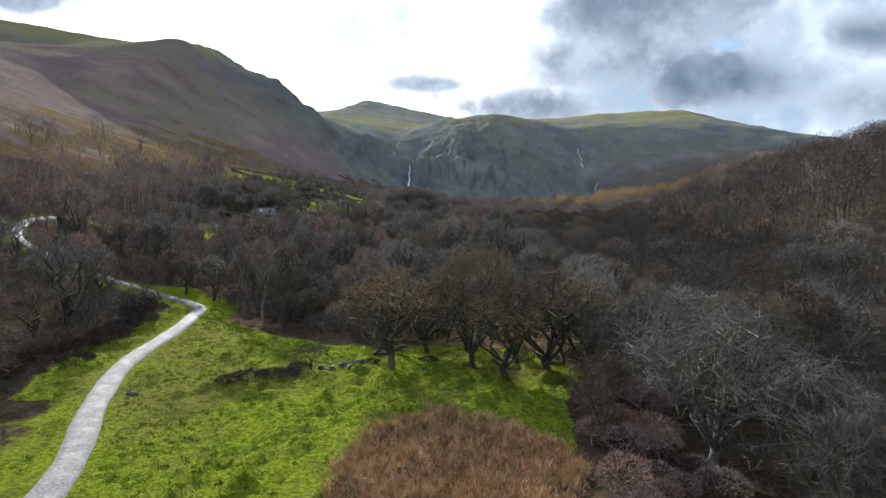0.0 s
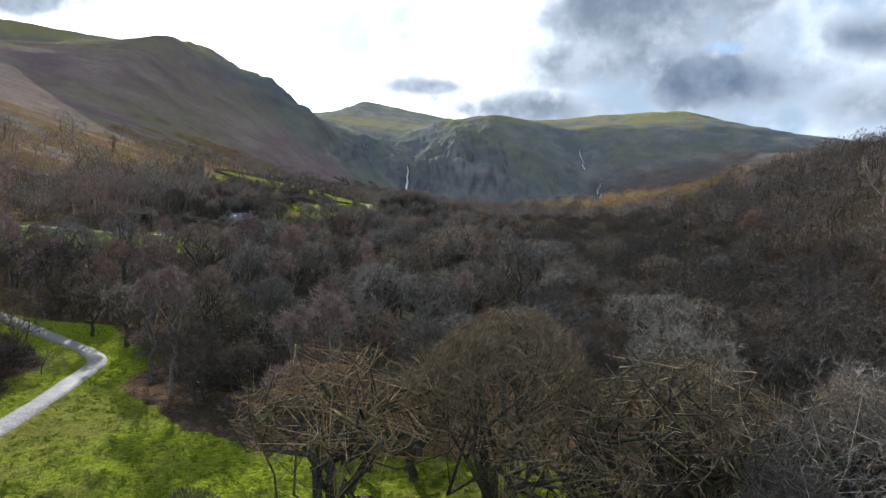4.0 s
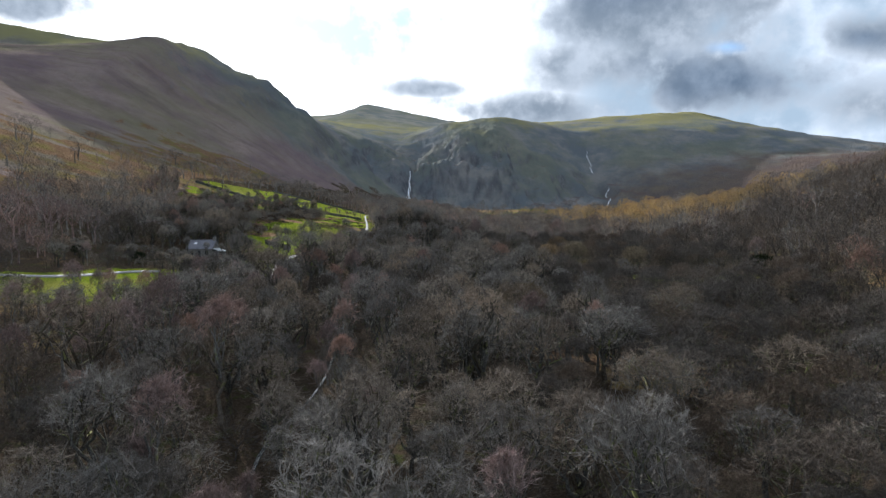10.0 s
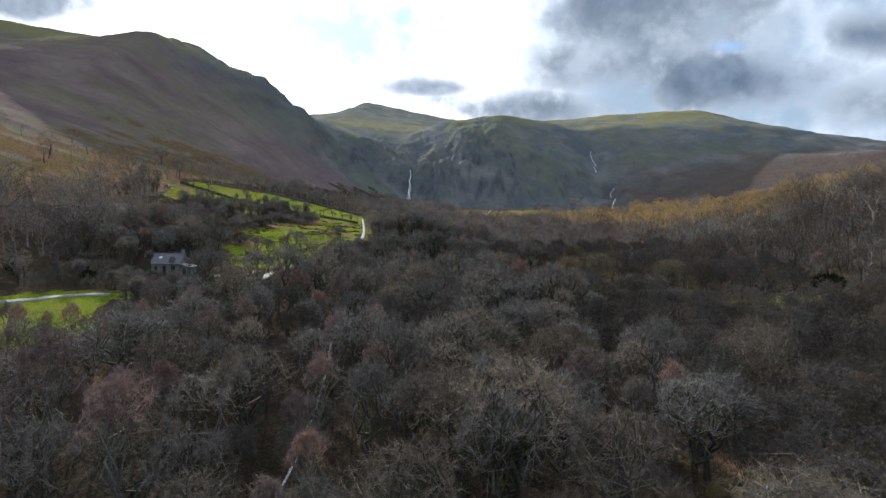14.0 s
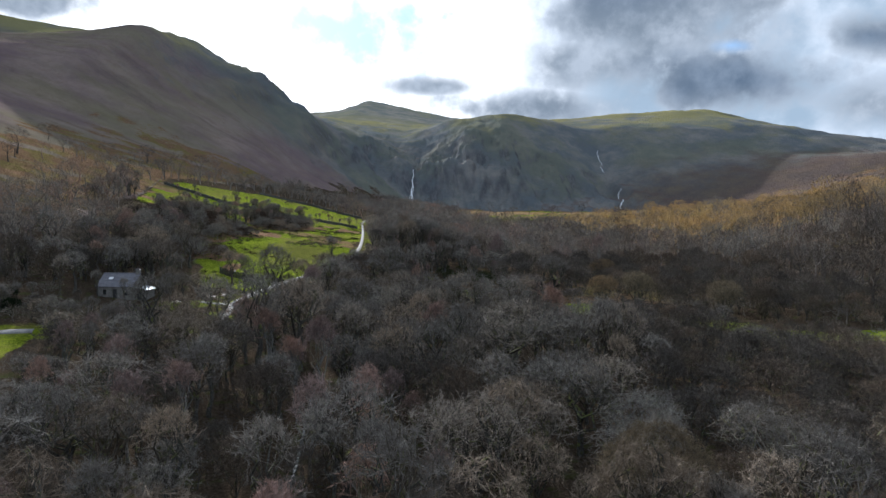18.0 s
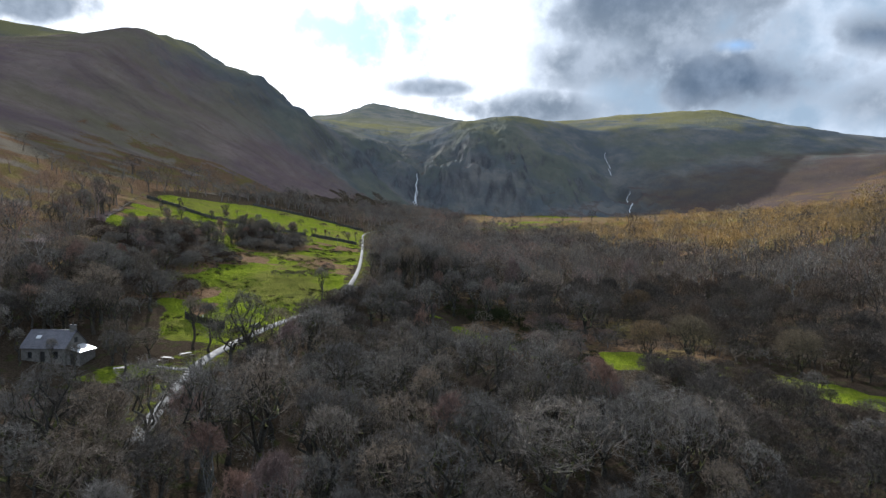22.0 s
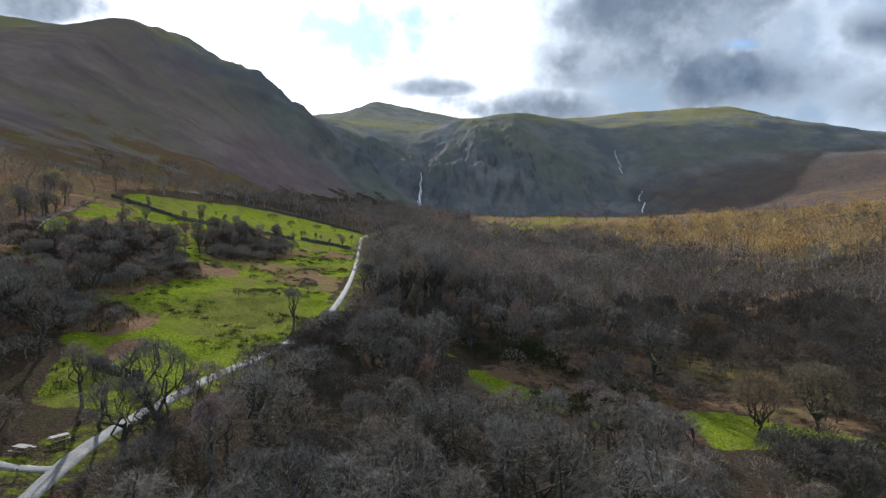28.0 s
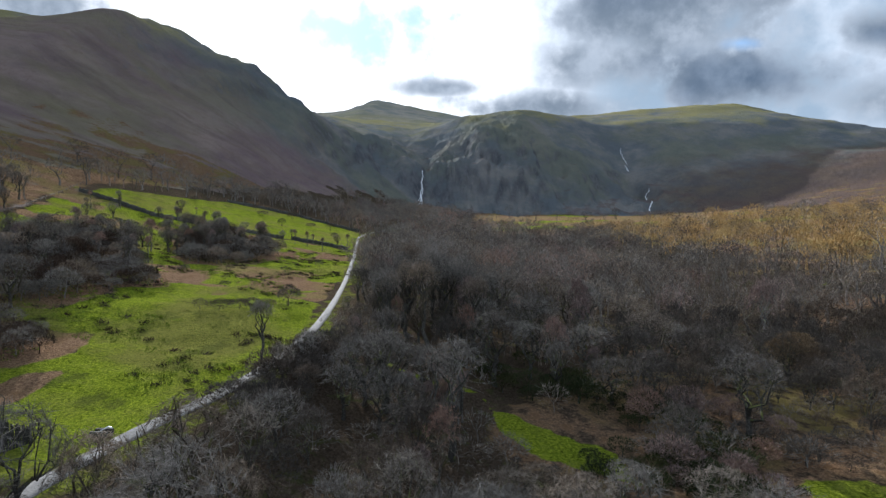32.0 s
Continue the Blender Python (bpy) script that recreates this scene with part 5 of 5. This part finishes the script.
    for x, y, s in ((2.0, 175.0, 0.9), (80.0, 216.0, 2.6), (-84, 222, 1.0), (-78, 214, 1.3), (-92, 212, 1.4)):
        tall = 2.4 if s < 1 else 1.2
        rows = [bush_mesh(330, 2.0, 1.2, 700, 0.35, 0.09)]
        bush("conifer", [mesh_of("crown", *rows[0], YEW)], YEW, x, y, s, "small dark evergreen among the bare trees", "", tall)


plant_bushes()

# ---- waterfalls ----
def fall(name, top, foot, start, end, lean, label, strands):
    """Braided white water that follows the rock face from the height start down to the height end."""
    rng = np.random.default_rng(len(label))
    base = thing(name, Matrix.Translation((top[0], top[1], 0)), label, "waterfall")
    for off, w0, w1, a, b in strands:
        rows = []
        zs = np.linspace(start + (end - start) * a, start + (end - start) * b, 26)
        for i, z in enumerate(zs):
            f = (start - z) / (start - end)
            x = top[0] + (foot[0] - top[0]) * f + off * (0.4 + f) + 0.9 * math.sin(z * 0.35 + off) + 0.5 * math.sin(z * 0.9)
            ys = np.arange(top[1] + 40, foot[1] - 60, -0.5)
            g = ground_at(np.full(len(ys), x), ys)
            k = np.argmax(g < z)
            y = ys[k] - lean
            w = (w0 + (w1 - w0) * f) * rng.uniform(0.65, 1.3)
            rows.append([(x - w, y + 0.5, z), (x - w * 0.4, y - 0.5, z), (x + w * 0.4, y - 0.5, z), (x + w, y + 0.5, z)])
        v = np.array(rows) - np.array([top[0], top[1], 0])
        idx = np.arange(26 * 4).reshape(26, 4)
        q = np.stack([idx[:-1, :-1], idx[:-1, 1:], idx[1:, 1:], idx[1:, :-1]], -1).reshape(-1, 4)
        part("cascade", mesh_of("cascade", v.reshape(-1, 3), q, FOAM, True), FOAM, base)


fall("waterfall", (-62.5, 1130), (-64, 1075), 124, 54, 0.8, "tall white waterfall dropping down a dark rock face", ((0, 0.5, 1.2, 0, 1), (1.5, 0.3, 0.7, 0.35, 1), (-1.5, 0.2, 0.8, 0.6, 1)))
fall("waterfall", (322, 1277), (296, 1166), 97, 54, 0.8, "distant white waterfall at the foot of the mountainside", ((0, 0.3, 0.7, 0, 0.45), (1.0, 0.4, 0.9, 0.38, 1)))
fall("waterfall", (312, 1400), (303, 1310), 186, 134, 0.8, "thin broken cascade high on the mountainside", ((0, 0.3, 0.4, 0, 0.3), (2.5, 0.3, 0.5, 0.24, 0.5), (5.5, 0.3, 0.5, 0.5, 0.72), (3.5, 0.3, 0.6, 0.74, 1.0)))


# ---- shapes ----
def box(bm, x0, x1, y0, y1, z0, z1, m=None):
    """An upright box added to a bmesh, turned or moved by m."""
    geom = bmesh.ops.create_cube(bm, size=1.0)
    mat = Matrix.Translation(((x0 + x1) / 2, (y0 + y1) / 2, (z0 + z1) / 2)) @ Matrix.Diagonal((x1 - x0, y1 - y0, z1 - z0, 1))
    bmesh.ops.transform(bm, matrix=(m or Matrix.Identity(4)) @ mat, verts=geom["verts"])
    return geom["verts"]


def box_bm(*dims, m=None, bevel=0.0):
    bm = bmesh.new()
    box(bm, *dims, m=m)
    if bevel:
        bmesh.ops.bevel(bm, geom=bm.edges[:], offset=bevel, segments=1, affect="EDGES")
    return bm


# ---- cottage and barn ----
def wall_panel(x0, x1, z0, z1, openings, y0, y1):
    """A wall with openings (x0, x1, z0, z1) that go right through it, as one bmesh of blocks welded together."""
    bm = bmesh.new()
    xs = sorted({x0, x1, *[o[0] for o in openings], *[o[1] for o in openings]})
    zs = sorted({z0, z1, *[o[2] for o in openings], *[o[3] for o in openings]})
    solid = {(i, k): not any(o[0] <= (xs[i] + xs[i + 1]) / 2 <= o[1] and o[2] <= (zs[k] + zs[k + 1]) / 2 <= o[3] for o in openings)
             for i in range(len(xs) - 1) for k in range(len(zs) - 1)}
    cache = {}

    def vert(x, y, z):
        if (x, y, z) not in cache:
            cache[(x, y, z)] = bm.verts.new((x, y, z))
        return cache[(x, y, z)]

    for (i, k), ok in solid.items():
        if not ok:
            continue
        a, b, c, d = xs[i], xs[i + 1], zs[k], zs[k + 1]
        bm.faces.new([vert(a, y0, c), vert(b, y0, c), vert(b, y0, d), vert(a, y0, d)])
        bm.faces.new([vert(b, y1, c), vert(a, y1, c), vert(a, y1, d), vert(b, y1, d)])
        for di, dk, p, q in ((-1, 0, (a, c), (a, d)), (1, 0, (b, d), (b, c)), (0, -1, (b, c), (a, c)), (0, 1, (a, d), (b, d))):
            if not solid.get((i + di, k + dk), False):
                bm.faces.new([vert(p[0], y0, p[1]), vert(q[0], y0, q[1]), vert(q[0], y1, q[1]), vert(p[0], y1, p[1])])
    return bm


def gable_bm(depth, eave, ridge, low, thick):
    bm = bmesh.new()
    ring = [(-depth / 2, low), (depth / 2, low), (depth / 2, eave), (0, ridge), (-depth / 2, eave)]
    a = [bm.verts.new((0, y, z)) for y, z in ring]
    b = [bm.verts.new((thick, y, z)) for y, z in ring]
    bm.faces.new(a[::-1])
    bm.faces.new(b)
    for i in range(5):
        j = (i + 1) % 5
        bm.faces.new([a[i], a[j], b[j], b[i]])
    return bm


def roof(base, length, depth, eave, ridge, mat, courses=9):
    """Two slopes of overlapping slate courses."""
    for s in (-1, 1):
        slope = part("roof_slope", box_bm(-length / 2 - 0.2, length / 2 + 0.2, -0.02, 0.02, 0, 0.01), mat, base)
        slope.data.clear_geometry()
        bm = bmesh.new()
        run, rise = depth / 2 + 0.25, (ridge - eave) * (depth / 2 + 0.25) / (depth / 2)
        n = Vector((0, s * rise, run)).normalized()
        for k in range(courses):
            f0, f1 = k / courses, min(1.0, (k + 1.15) / courses)
            p0, p1 = Vector((0, s * run * (1 - f0), ridge - rise * (1 - f0))), Vector((0, s * run * (1 - f1), ridge - rise * (1 - f1)))
            count = int(length / 0.55)
            for j in range(count):
                xa = -length / 2 - 0.2 + (length + 0.4) * j / count
                xb = xa + (length + 0.4) / count - 0.015
                t = 0.045 + 0.012 * math.sin(j * 7.7 + k * 3.1)
                lo = [bm.verts.new((x, *(p + n * t).yz)) for x, p in ((xa, p0), (xb, p0))]
                hi = [bm.verts.new((x, *(p + n * 0.015).yz)) for x, p in ((xb, p1), (xa, p1))]
                un = [bm.verts.new((x, *(p - n * 0.02).yz)) for x, p in ((xa, p0), (xb, p0))]
                bm.faces.new(lo + hi)
                bm.faces.new([un[0], un[1], lo[1], lo[0]])
        under = [bm.verts.new(v) for v in ((-length / 2 - 0.2, s * run, ridge - rise - 0.03), (length / 2 + 0.2, s * run, ridge - rise - 0.03), (length / 2 + 0.2, 0, ridge - 0.03), (-length / 2 - 0.2, 0, ridge - 0.03))]
        bm.faces.new(under)
        bm.to_mesh(slope.data)
        bm.free()
    part("ridge_tiles", box_bm(-length / 2 - 0.22, length / 2 + 0.22, -0.14, 0.14, ridge - 0.04, ridge + 0.08, bevel=0.04), mat, base)


def cottage(name, x, y, turn, length, depth, eave, ridge, openings, label, wallmat, chimney=True, porch=True, skylight=True):
    z = float(np.min(ground_at(np.array([x - 3, x + 3, x]), np.array([y - 2, y - 2, y + 2])))) + 0.05
    base = thing(name, pose(x, y, z, 0, 0, turn), label, "house")
    half, d = length / 2, depth / 2
    front = part("front_wall", wall_panel(-half + 0.45, half - 0.45, -0.8, eave, openings, -d, -d + 0.45), wallmat, base)
    part("back_wall", box_bm(-half + 0.45, half - 0.45, d - 0.45, d, -0.8, eave), wallmat, base)
    for s in (-1, 1):
        g = part("gable_wall", gable_bm(depth, eave, ridge - 0.1, -0.8, 0.45), wallmat, base)
        g.location.x = -half if s < 0 else half - 0.45
    roof(base, length, depth, eave, ridge, SLATE)
    for o in openings:
        w = part("door" if o[2] < 0.3 else "window", box_bm(o[0] + 0.002, o[1] - 0.002, -d + 0.20, -d + 0.26, o[2], o[3], bevel=0.01), DARK, base)
        if o[2] > 0.3:
            cx, cz = (o[0] + o[1]) / 2, (o[2] + o[3]) / 2
            for a, b in ((o[0] + 0.06, cx - 0.03), (cx + 0.03, o[1] - 0.06)):
                part("pane", box_bm(a, b, -d + 0.18, -d + 0.196, o[2] + 0.06, o[3] - 0.06), GLASS, w)
            part("window_sill", box_bm(o[0] - 0.1, o[1] + 0.1, -d - 0.08, -d + 0.2, o[2] - 0.10, o[2] - 0.004, bevel=0.01), STONE, base)
    part("window", box_bm(half + 0.004, half + 0.05, -0.35, 0.35, eave + 0.35, eave + 1.15, bevel=0.01), DARK, base)
    if chimney:
        st = part("chimney", box_bm(half - 0.75, half - 0.05, -0.35, 0.35, ridge - 0.4, ridge + 0.75, bevel=0.02), wallmat, base)
        part("chimney_cap", box_bm(half - 0.82, half + 0.02, -0.42, 0.42, ridge + 0.754, ridge + 0.86, bevel=0.02), SLATE, st)
        pot = bmesh.new()
        bmesh.ops.create_cone(pot, cap_ends=True, segments=10, radius1=0.15, radius2=0.11, depth=0.4, matrix=Matrix.Translation((half - 0.4, 0, ridge + 1.06)))
        part("chimney_pot", pot, STONE, st)
    if skylight:
        k = 0.45
        sl = part("skylight", box_bm(-0.4, 0.4, -0.3, 0.3, 0.03, 0.12, m=pose(-half * 0.45, -d * k, eave + (ridge - eave) * (1 - k) + 0.04, math.degrees(math.atan2(ridge - eave, d)), 0, 0)), SHEET, base)
    if porch:
        pb = part("porch", box_bm(half + 0.004, half + 2.1, -d + 0.4, d - 0.9, -0.8, 1.75), wallmat, base)
        part("porch_roof", box_bm(-1.25, 1.25, -d + 0.2, d - 0.7, 0, 0.07, m=pose(half + 1.2, 0, 2.12, 0, 17, 0)), SHEET, base, "pale sheet roof shining in the light")
        part("porch_door", box_bm(half + 0.6, half + 1.4, -d + 0.34, -d + 0.396, -0.1, 1.6, bevel=0.01), DARK, pb)
    return base


cottage("cottage", -69.8, 233.8, -4, 7.4, 5.0, 2.7, 5.0, ((-2.7, -1.9, 0.9, 1.9), (-0.6, 0.3, 0.0, 2.0), (1.5, 2.5, 0.8, 2.0)),
        "small whitewashed stone cottage with a slate roof, among bare trees", WALLING)


# ---- yard furniture ----
def picnic_table():
    base = thing("picnic_table", Matrix.Identity(4), "weathered pale timber picnic table on the cottage lawn", "table", "picnic tables")
    for i in range(5):
        y = -0.36 + i * 0.18
        part("tabletop_plank", box_bm(-0.9, 0.9, y - 0.08, y + 0.08, 0.71, 0.75, bevel=0.008), WOOD, base)
    for s in (-1, 1):
        for k in (0, 1):
            y = s * (0.68 + 0.15 * k)
            part("bench_plank", box_bm(-0.9, 0.9, y - 0.07, y + 0.07, 0.42, 0.46, bevel=0.008), WOOD, base)
        x = s * 0.62
        part("crossbar", box_bm(x - 0.03, x + 0.03, -0.85, 0.85, 0.36, 0.416, bevel=0.006), WOOD, base)
        for t in (-1, 1):
            part("leg", box_bm(x + 0.034, x + 0.084, -0.045, 0.045, -0.05, 0.8, m=pose(0, t * 0.52, 0, t * 24, 0, 0)), WOOD, base)
    return base


_table = picnic_table()
for _x, _y, _r in ((-57.1, 230.0, 30), (-52.6, 235.8, -15), (-50.6, 238.6, 50)):
    _m = pose(_x, _y, float(ground_at(_x, _y)) + 0.02, 0, 0, _r)
    if _x == -57.1:
        _table.matrix_world = _m
    else:
        copy_thing(_table, _m)


def board_fence():
    """A small pen of upright boards: a long side and a short return."""
    rng = np.random.default_rng(3)
    base = thing("board_fence", pose(-59.4, 257.8, 0), "small pen of black upright boards on the field edge", "fence")
    o = Vector((-59.4, 257.8))
    for p, q, n in ((Vector((-59.4, 257.8)), Vector((-50.9, 256.2)), 34), (Vector((-50.8, 256.1)), Vector((-52.2, 253.4)), 12)):
        way = (q - p).normalized()
        ang = math.degrees(math.atan2(way.y, way.x))
        for i in range(n):
            c = p + (q - p) * (i / (n - 1))
            z = float(ground_at(c.x, c.y))
            h = 1.5 + rng.uniform(-0.14, 0.2)
            part("board", box_bm(-0.108, 0.108, -0.015, 0.015, -0.05, h, m=pose(c.x - o.x, c.y - o.y, z, rng.uniform(-3, 3), rng.uniform(-2, 2), ang)), TARRED, base)
        for i in range(max(2, n // 8)):
            c = p + (q - p) * (i / (max(2, n // 8) - 1))
            z = float(ground_at(c.x, c.y))
            part("post", box_bm(-0.06, 0.06, 0.07, 0.19, -0.3, 1.85, m=pose(c.x - o.x, c.y - o.y, z, 0, 0, ang), bevel=0.01), WOOD, base)
        for h in (0.4, 1.15):
            a, b = float(ground_at(p.x, p.y)) + h, float(ground_at(q.x, q.y)) + h
            s = Soup()
            s.add(*tube([(p.x - o.x, p.y - o.y + 0.045, a), ((p.x + q.x) / 2 - o.x, (p.y + q.y) / 2 - o.y + 0.045, (a + b) / 2), (q.x - o.x, q.y - o.y + 0.045, b)], [0.035] * 3, 4))
            v, f, _ = s.arrays()
            part("rail", mesh_of("rail", v, f, WOOD), WOOD, base)
    z = float(ground_at(-55.4, 256.9))
    part("notice", box_bm(-0.16, 0.16, -0.05, -0.03, 1.5, 1.95, m=pose(4.0, -0.9, z, 0, 0, -10), bevel=0.005), SHEET, base, "small white notice board")


board_fence()


def post_and_rail(name, points, label, gap=2.4, height=1.1, rails=2, category="fence"):
    line = along(points, gap)
    base = thing(name, pose(line[0][0], line[0][1], 0), label, category)
    zs = ground_at(line[:, 0], line[:, 1])
    o = np.array([line[0][0], line[0][1], 0])
    for (x, y), z in zip(line, zs):
        part("post", box_bm(-0.06, 0.06, -0.06, 0.06, -0.3, height, m=pose(x - o[0], y - o[1], z, 2 * math.sin(x), 2 * math.cos(y), 20 * math.sin(y)), bevel=0.012), WOOD, base)
    for k in range(rails):
        h = height * (k + 1) / (rails + 0.35)
        s = Soup()
        s.add(*tube(np.column_stack([line, zs + h]) - o + np.array([0, -0.07, 0]), [0.04] * len(line), 4))
        v, f, _ = s.arrays()
        part("rail", mesh_of("rail", v, f, WOOD), WOOD, base)


post_and_rail("timber_rail", [(-53.6, 231.2), (-50.0, 231.6)], "low dark timber rail beside the gravel turning", 1.75, 0.75, 1)
post_and_rail("field_fence", [(-157, 432), (-131, 357), (-119, 329), (-112, 311)], "old post and rail fence between field and open hillside", 4.0, 0.95, 1)


# ---- drystone walls ----
def stone_wall(points, label, height=1.25):
    """A battered wall of rough stone with uneven cope stones, following the ground."""
    rng = np.random.default_rng(int(abs(points[0][0])))
    line = along(points, 0.9)
    tang = np.gradient(line, axis=0)
    tang /= np.linalg.norm(tang, axis=1)[:, None]
    side = np.stack([-tang[:, 1], tang[:, 0]], 1)
    base = thing("stone_wall", pose(line[0][0], line[0][1], 0), label, "wall", "field walls")
    o = np.array([line[0][0], line[0][1], 0])
    rows = []
    for p, s in zip(line, side):
        z = float(ground_at(*p))
        h = height * rng.uniform(0.82, 1.1)
        prof = [(-0.42, -0.4), (-0.36, h * 0.45), (-0.26, h * 0.95), (0.26, h * 0.95), (0.36, h * 0.45), (0.42, -0.4)]
        rows.append([(p[0] + s[0] * (a + rng.normal(0, 0.05)), p[1] + s[1] * (a + rng.normal(0, 0.05)), z + b + rng.normal(0, 0.04)) for a, b in prof])
    v = np.array(rows) - o
    idx = np.arange(len(rows) * 6).reshape(-1, 6)
    q = np.stack([idx[:-1, :-1], idx[:-1, 1:], idx[1:, 1:], idx[1:, :-1]], -1).reshape(-1, 4)
    part("walling", mesh_of("walling", v.reshape(-1, 3), [q, idx[[0, -1]][:, [0, 1, 4, 5]], idx[[0, -1]][:, [1, 2, 3, 4]]], STONE), STONE, base)
    cope = Soup()
    for p, s, t, r in zip(line, side, tang, v):
        for _ in range(2):
            c = np.array([*(p + t * rng.uniform(-0.45, 0.45)), 0]) - o
            zt = r[2][2]
            w, l, h = rng.uniform(0.2, 0.3), rng.uniform(0.14, 0.24), rng.uniform(0.18, 0.32)
            ring = np.array([[-w, -l], [w, -l], [w, l], [-w, l]]) @ np.array([s, t])
            vv = np.vstack([np.column_stack([c[:2] + ring, np.full(4, zt - 0.05)]), np.column_stack([c[:2] + ring * 0.75, zt + h + rng.normal(0, 0.03, 4)])])
            cope.add(vv, [[4, 5, 6, 7], [0, 1, 5, 4], [1, 2, 6, 5], [2, 3, 7, 6], [3, 0, 4, 7]])
    vv, f, _ = cope.arrays()
    tagged(part("cope_stones", mesh_of("cope_stones", vv, f, STONE), STONE, base), kind="stuff")


stone_wall([(-148, 415.5), (-134, 414.5), (-118, 408)], "grey drystone wall climbing the green field")
stone_wall([(-118, 408), (-100, 417.5), (-91, 427), (-78, 432)], "grey drystone wall across the green field")
stone_wall([(-75.5, 434), (-63, 432), (-52, 427)], "grey drystone wall running down to the lane")
stone_wall([(-63, 522), (-88, 532), (-112, 530), (-129, 507)], "dark drystone wall along the top of the upper field")


# ---- meadow details ----
def boulder(x, y, size, flat, seed, label):
    bm = bmesh.new()
    bmesh.ops.create_icosphere(bm, subdivisions=3, radius=1.0)
    for v in bm.verts:
        d = v.co.normalized()
        k = 1 + 0.42 * noise.noise(d * 1.6 + Vector((seed * 3.1, 0, 0))) + 0.22 * noise.cell(d * 1.9 + Vector((0, seed, 0)))
        v.co = Vector((d.x * k, d.y * k * 0.75, max(-0.5, d.z * k) * flat)) * size
    me = bpy.data.meshes.new("boulder")
    bm.to_mesh(me)
    bm.free()
    me.materials.append(STONE)
    ob = new("boulder", me)
    ob.matrix_world = pose(x, y, float(ground_at(x, y)) + size * flat * 0.25, 0, 0, seed * 40)
    tagged(ob, label, "boulder", "stones on the meadow")


for _i, (_x, _y, _s) in enumerate(((-13.9, 55.0, 0.55), (-12.0, 57.4, 0.42), (-10.9, 57.0, 0.5), (-9.9, 57.8, 0.62), (-8.5, 58.3, 0.8), (-9.0, 57.3, 0.45), (-6.9, 60.1, 0.42), (-11.5, 59.3, 0.4), (-26.2, 49.2, 0.42), (-1.8, 57.6, 0.3))):
    boulder(_x, _y, _s, 0.55, _i + 1, "dark mossy boulder lying on the meadow" if _i else "pale flat boulder lying on the meadow")


def blades_field(name, count, spot, height, width, mat, label, category, seed, clump, spread, loose=0.45):
    """Upright blades in clumps; spot(rng, n) gives places."""
    rng = np.random.default_rng(seed)
    c = spot(rng, count // clump)
    n = len(c) * clump
    xy = np.repeat(c, clump, 0) + rng.normal(0, spread, (n, 2))
    z = ground_at(xy[:, 0], xy[:, 1]) - 0.03
    ways = np.column_stack([np.repeat(rng.normal(0, loose * 0.9, (len(c), 2)), clump, 0) + rng.normal(0, loose, (n, 2)), np.ones(n)])
    v, t = blades(rng, np.column_stack([xy, z]), ways, height, width)
    tint = np.repeat(np.repeat(rng.random(len(c)), clump), 3)
    tagged(new(name, mesh_of(name, v, t, mat, False, tint)), label, category, kind="stuff")


def in_rushes(rng, n):
    p = np.column_stack([rng.uniform(-9, 11, n * 2), rng.uniform(22, 45.5, n * 2)])
    d = np.hypot((p[:, 0] - 1.0) / 0.85, p[:, 1] - 33.5) + 1.2 * fractal(p[:, 0], p[:, 1], 6, 91, 2)
    return p[d < 8.6][:n]


def in_meadow(rng, n):
    p = np.column_stack([rng.uniform(-40, 12, n * 3), rng.uniform(18, 96, n * 3)])
    ok = (inside(MEADOW, p[:, 0], p[:, 1]) > 0.2) & (gap_to(TRACK, p[:, 0], p[:, 1]) > 1.7) & (np.hypot((p[:, 0] - 1) / 0.85, p[:, 1] - 33.5) > 8.2)
    ok &= rng.random(len(p)) < 0.35 + 0.65 * (fractal(p[:, 0], p[:, 1], 9, 95, 3) > 0.05)
    return p[ok][:n]


blades_field("rushes", 30000, in_rushes, 1.0, 0.045, RUSH, "patch of dead orange-brown rushes on the meadow", "rushes", 41, 34, 0.30, 0.55)
blades_field("dark_rushes", 4800, in_rushes, 0.75, 0.05, BRAMBLE, "dark matted stems among the dead rushes", "rushes", 49, 60, 0.34, 0.5)


def in_field(rng, n):
    p = np.column_stack([rng.uniform(-120, -36, n * 4), rng.uniform(248, 420, n * 4)])
    ok = (inside(LOWER_FIELD, p[:, 0], p[:, 1]) > 0.5) & (near_lane(p[:, 0], p[:, 1]) > 1.8) & (fractal(p[:, 0], p[:, 1], 12, 97, 3) > 0.0)
    return p[ok][:n]


blades_field("rough_grass", 30000, in_field, 0.38, 0.09, GRASS, "rough tussocky grass on the grazed field", "grass", 45, 14, 0.34)
blades_field("rush_clumps", 16000, in_field, 0.62, 0.10, BRAMBLE, "scattered dark clumps of rush and dead bracken on the grazed field", "rushes", 47, 40, 0.42, 0.7)
blades_field("grass", 52000, in_meadow, 0.26, 0.045, GRASS, "tussocky short green meadow grass", "grass", 43, 16, 0.16)


def culvert():
    base = thing("culvert", pose(-45.4, 258.6, float(ground_at(-45.4, 258.6))), "small stone culvert with a white pipe beside the lane", "culvert")
    for s in (-1, 1):
        part("headwall", box_bm(-0.9, 0.9, s * 0.5 - 0.15, s * 0.5 + 0.15, -0.4, 0.5, bevel=0.05), STONE, base)
    s = Soup()
    s.add(*tube([(-0.8, -0.2, 0.1), (0, 0, 0.45), (0.5, 0.3, 0.75), (0.9, 0.3, 0.6)], [0.07] * 4, 8))
    v, f, _ = s.arrays()
    part("pipe", mesh_of("pipe", v, f, SHEET, True), SHEET, base)


culvert()
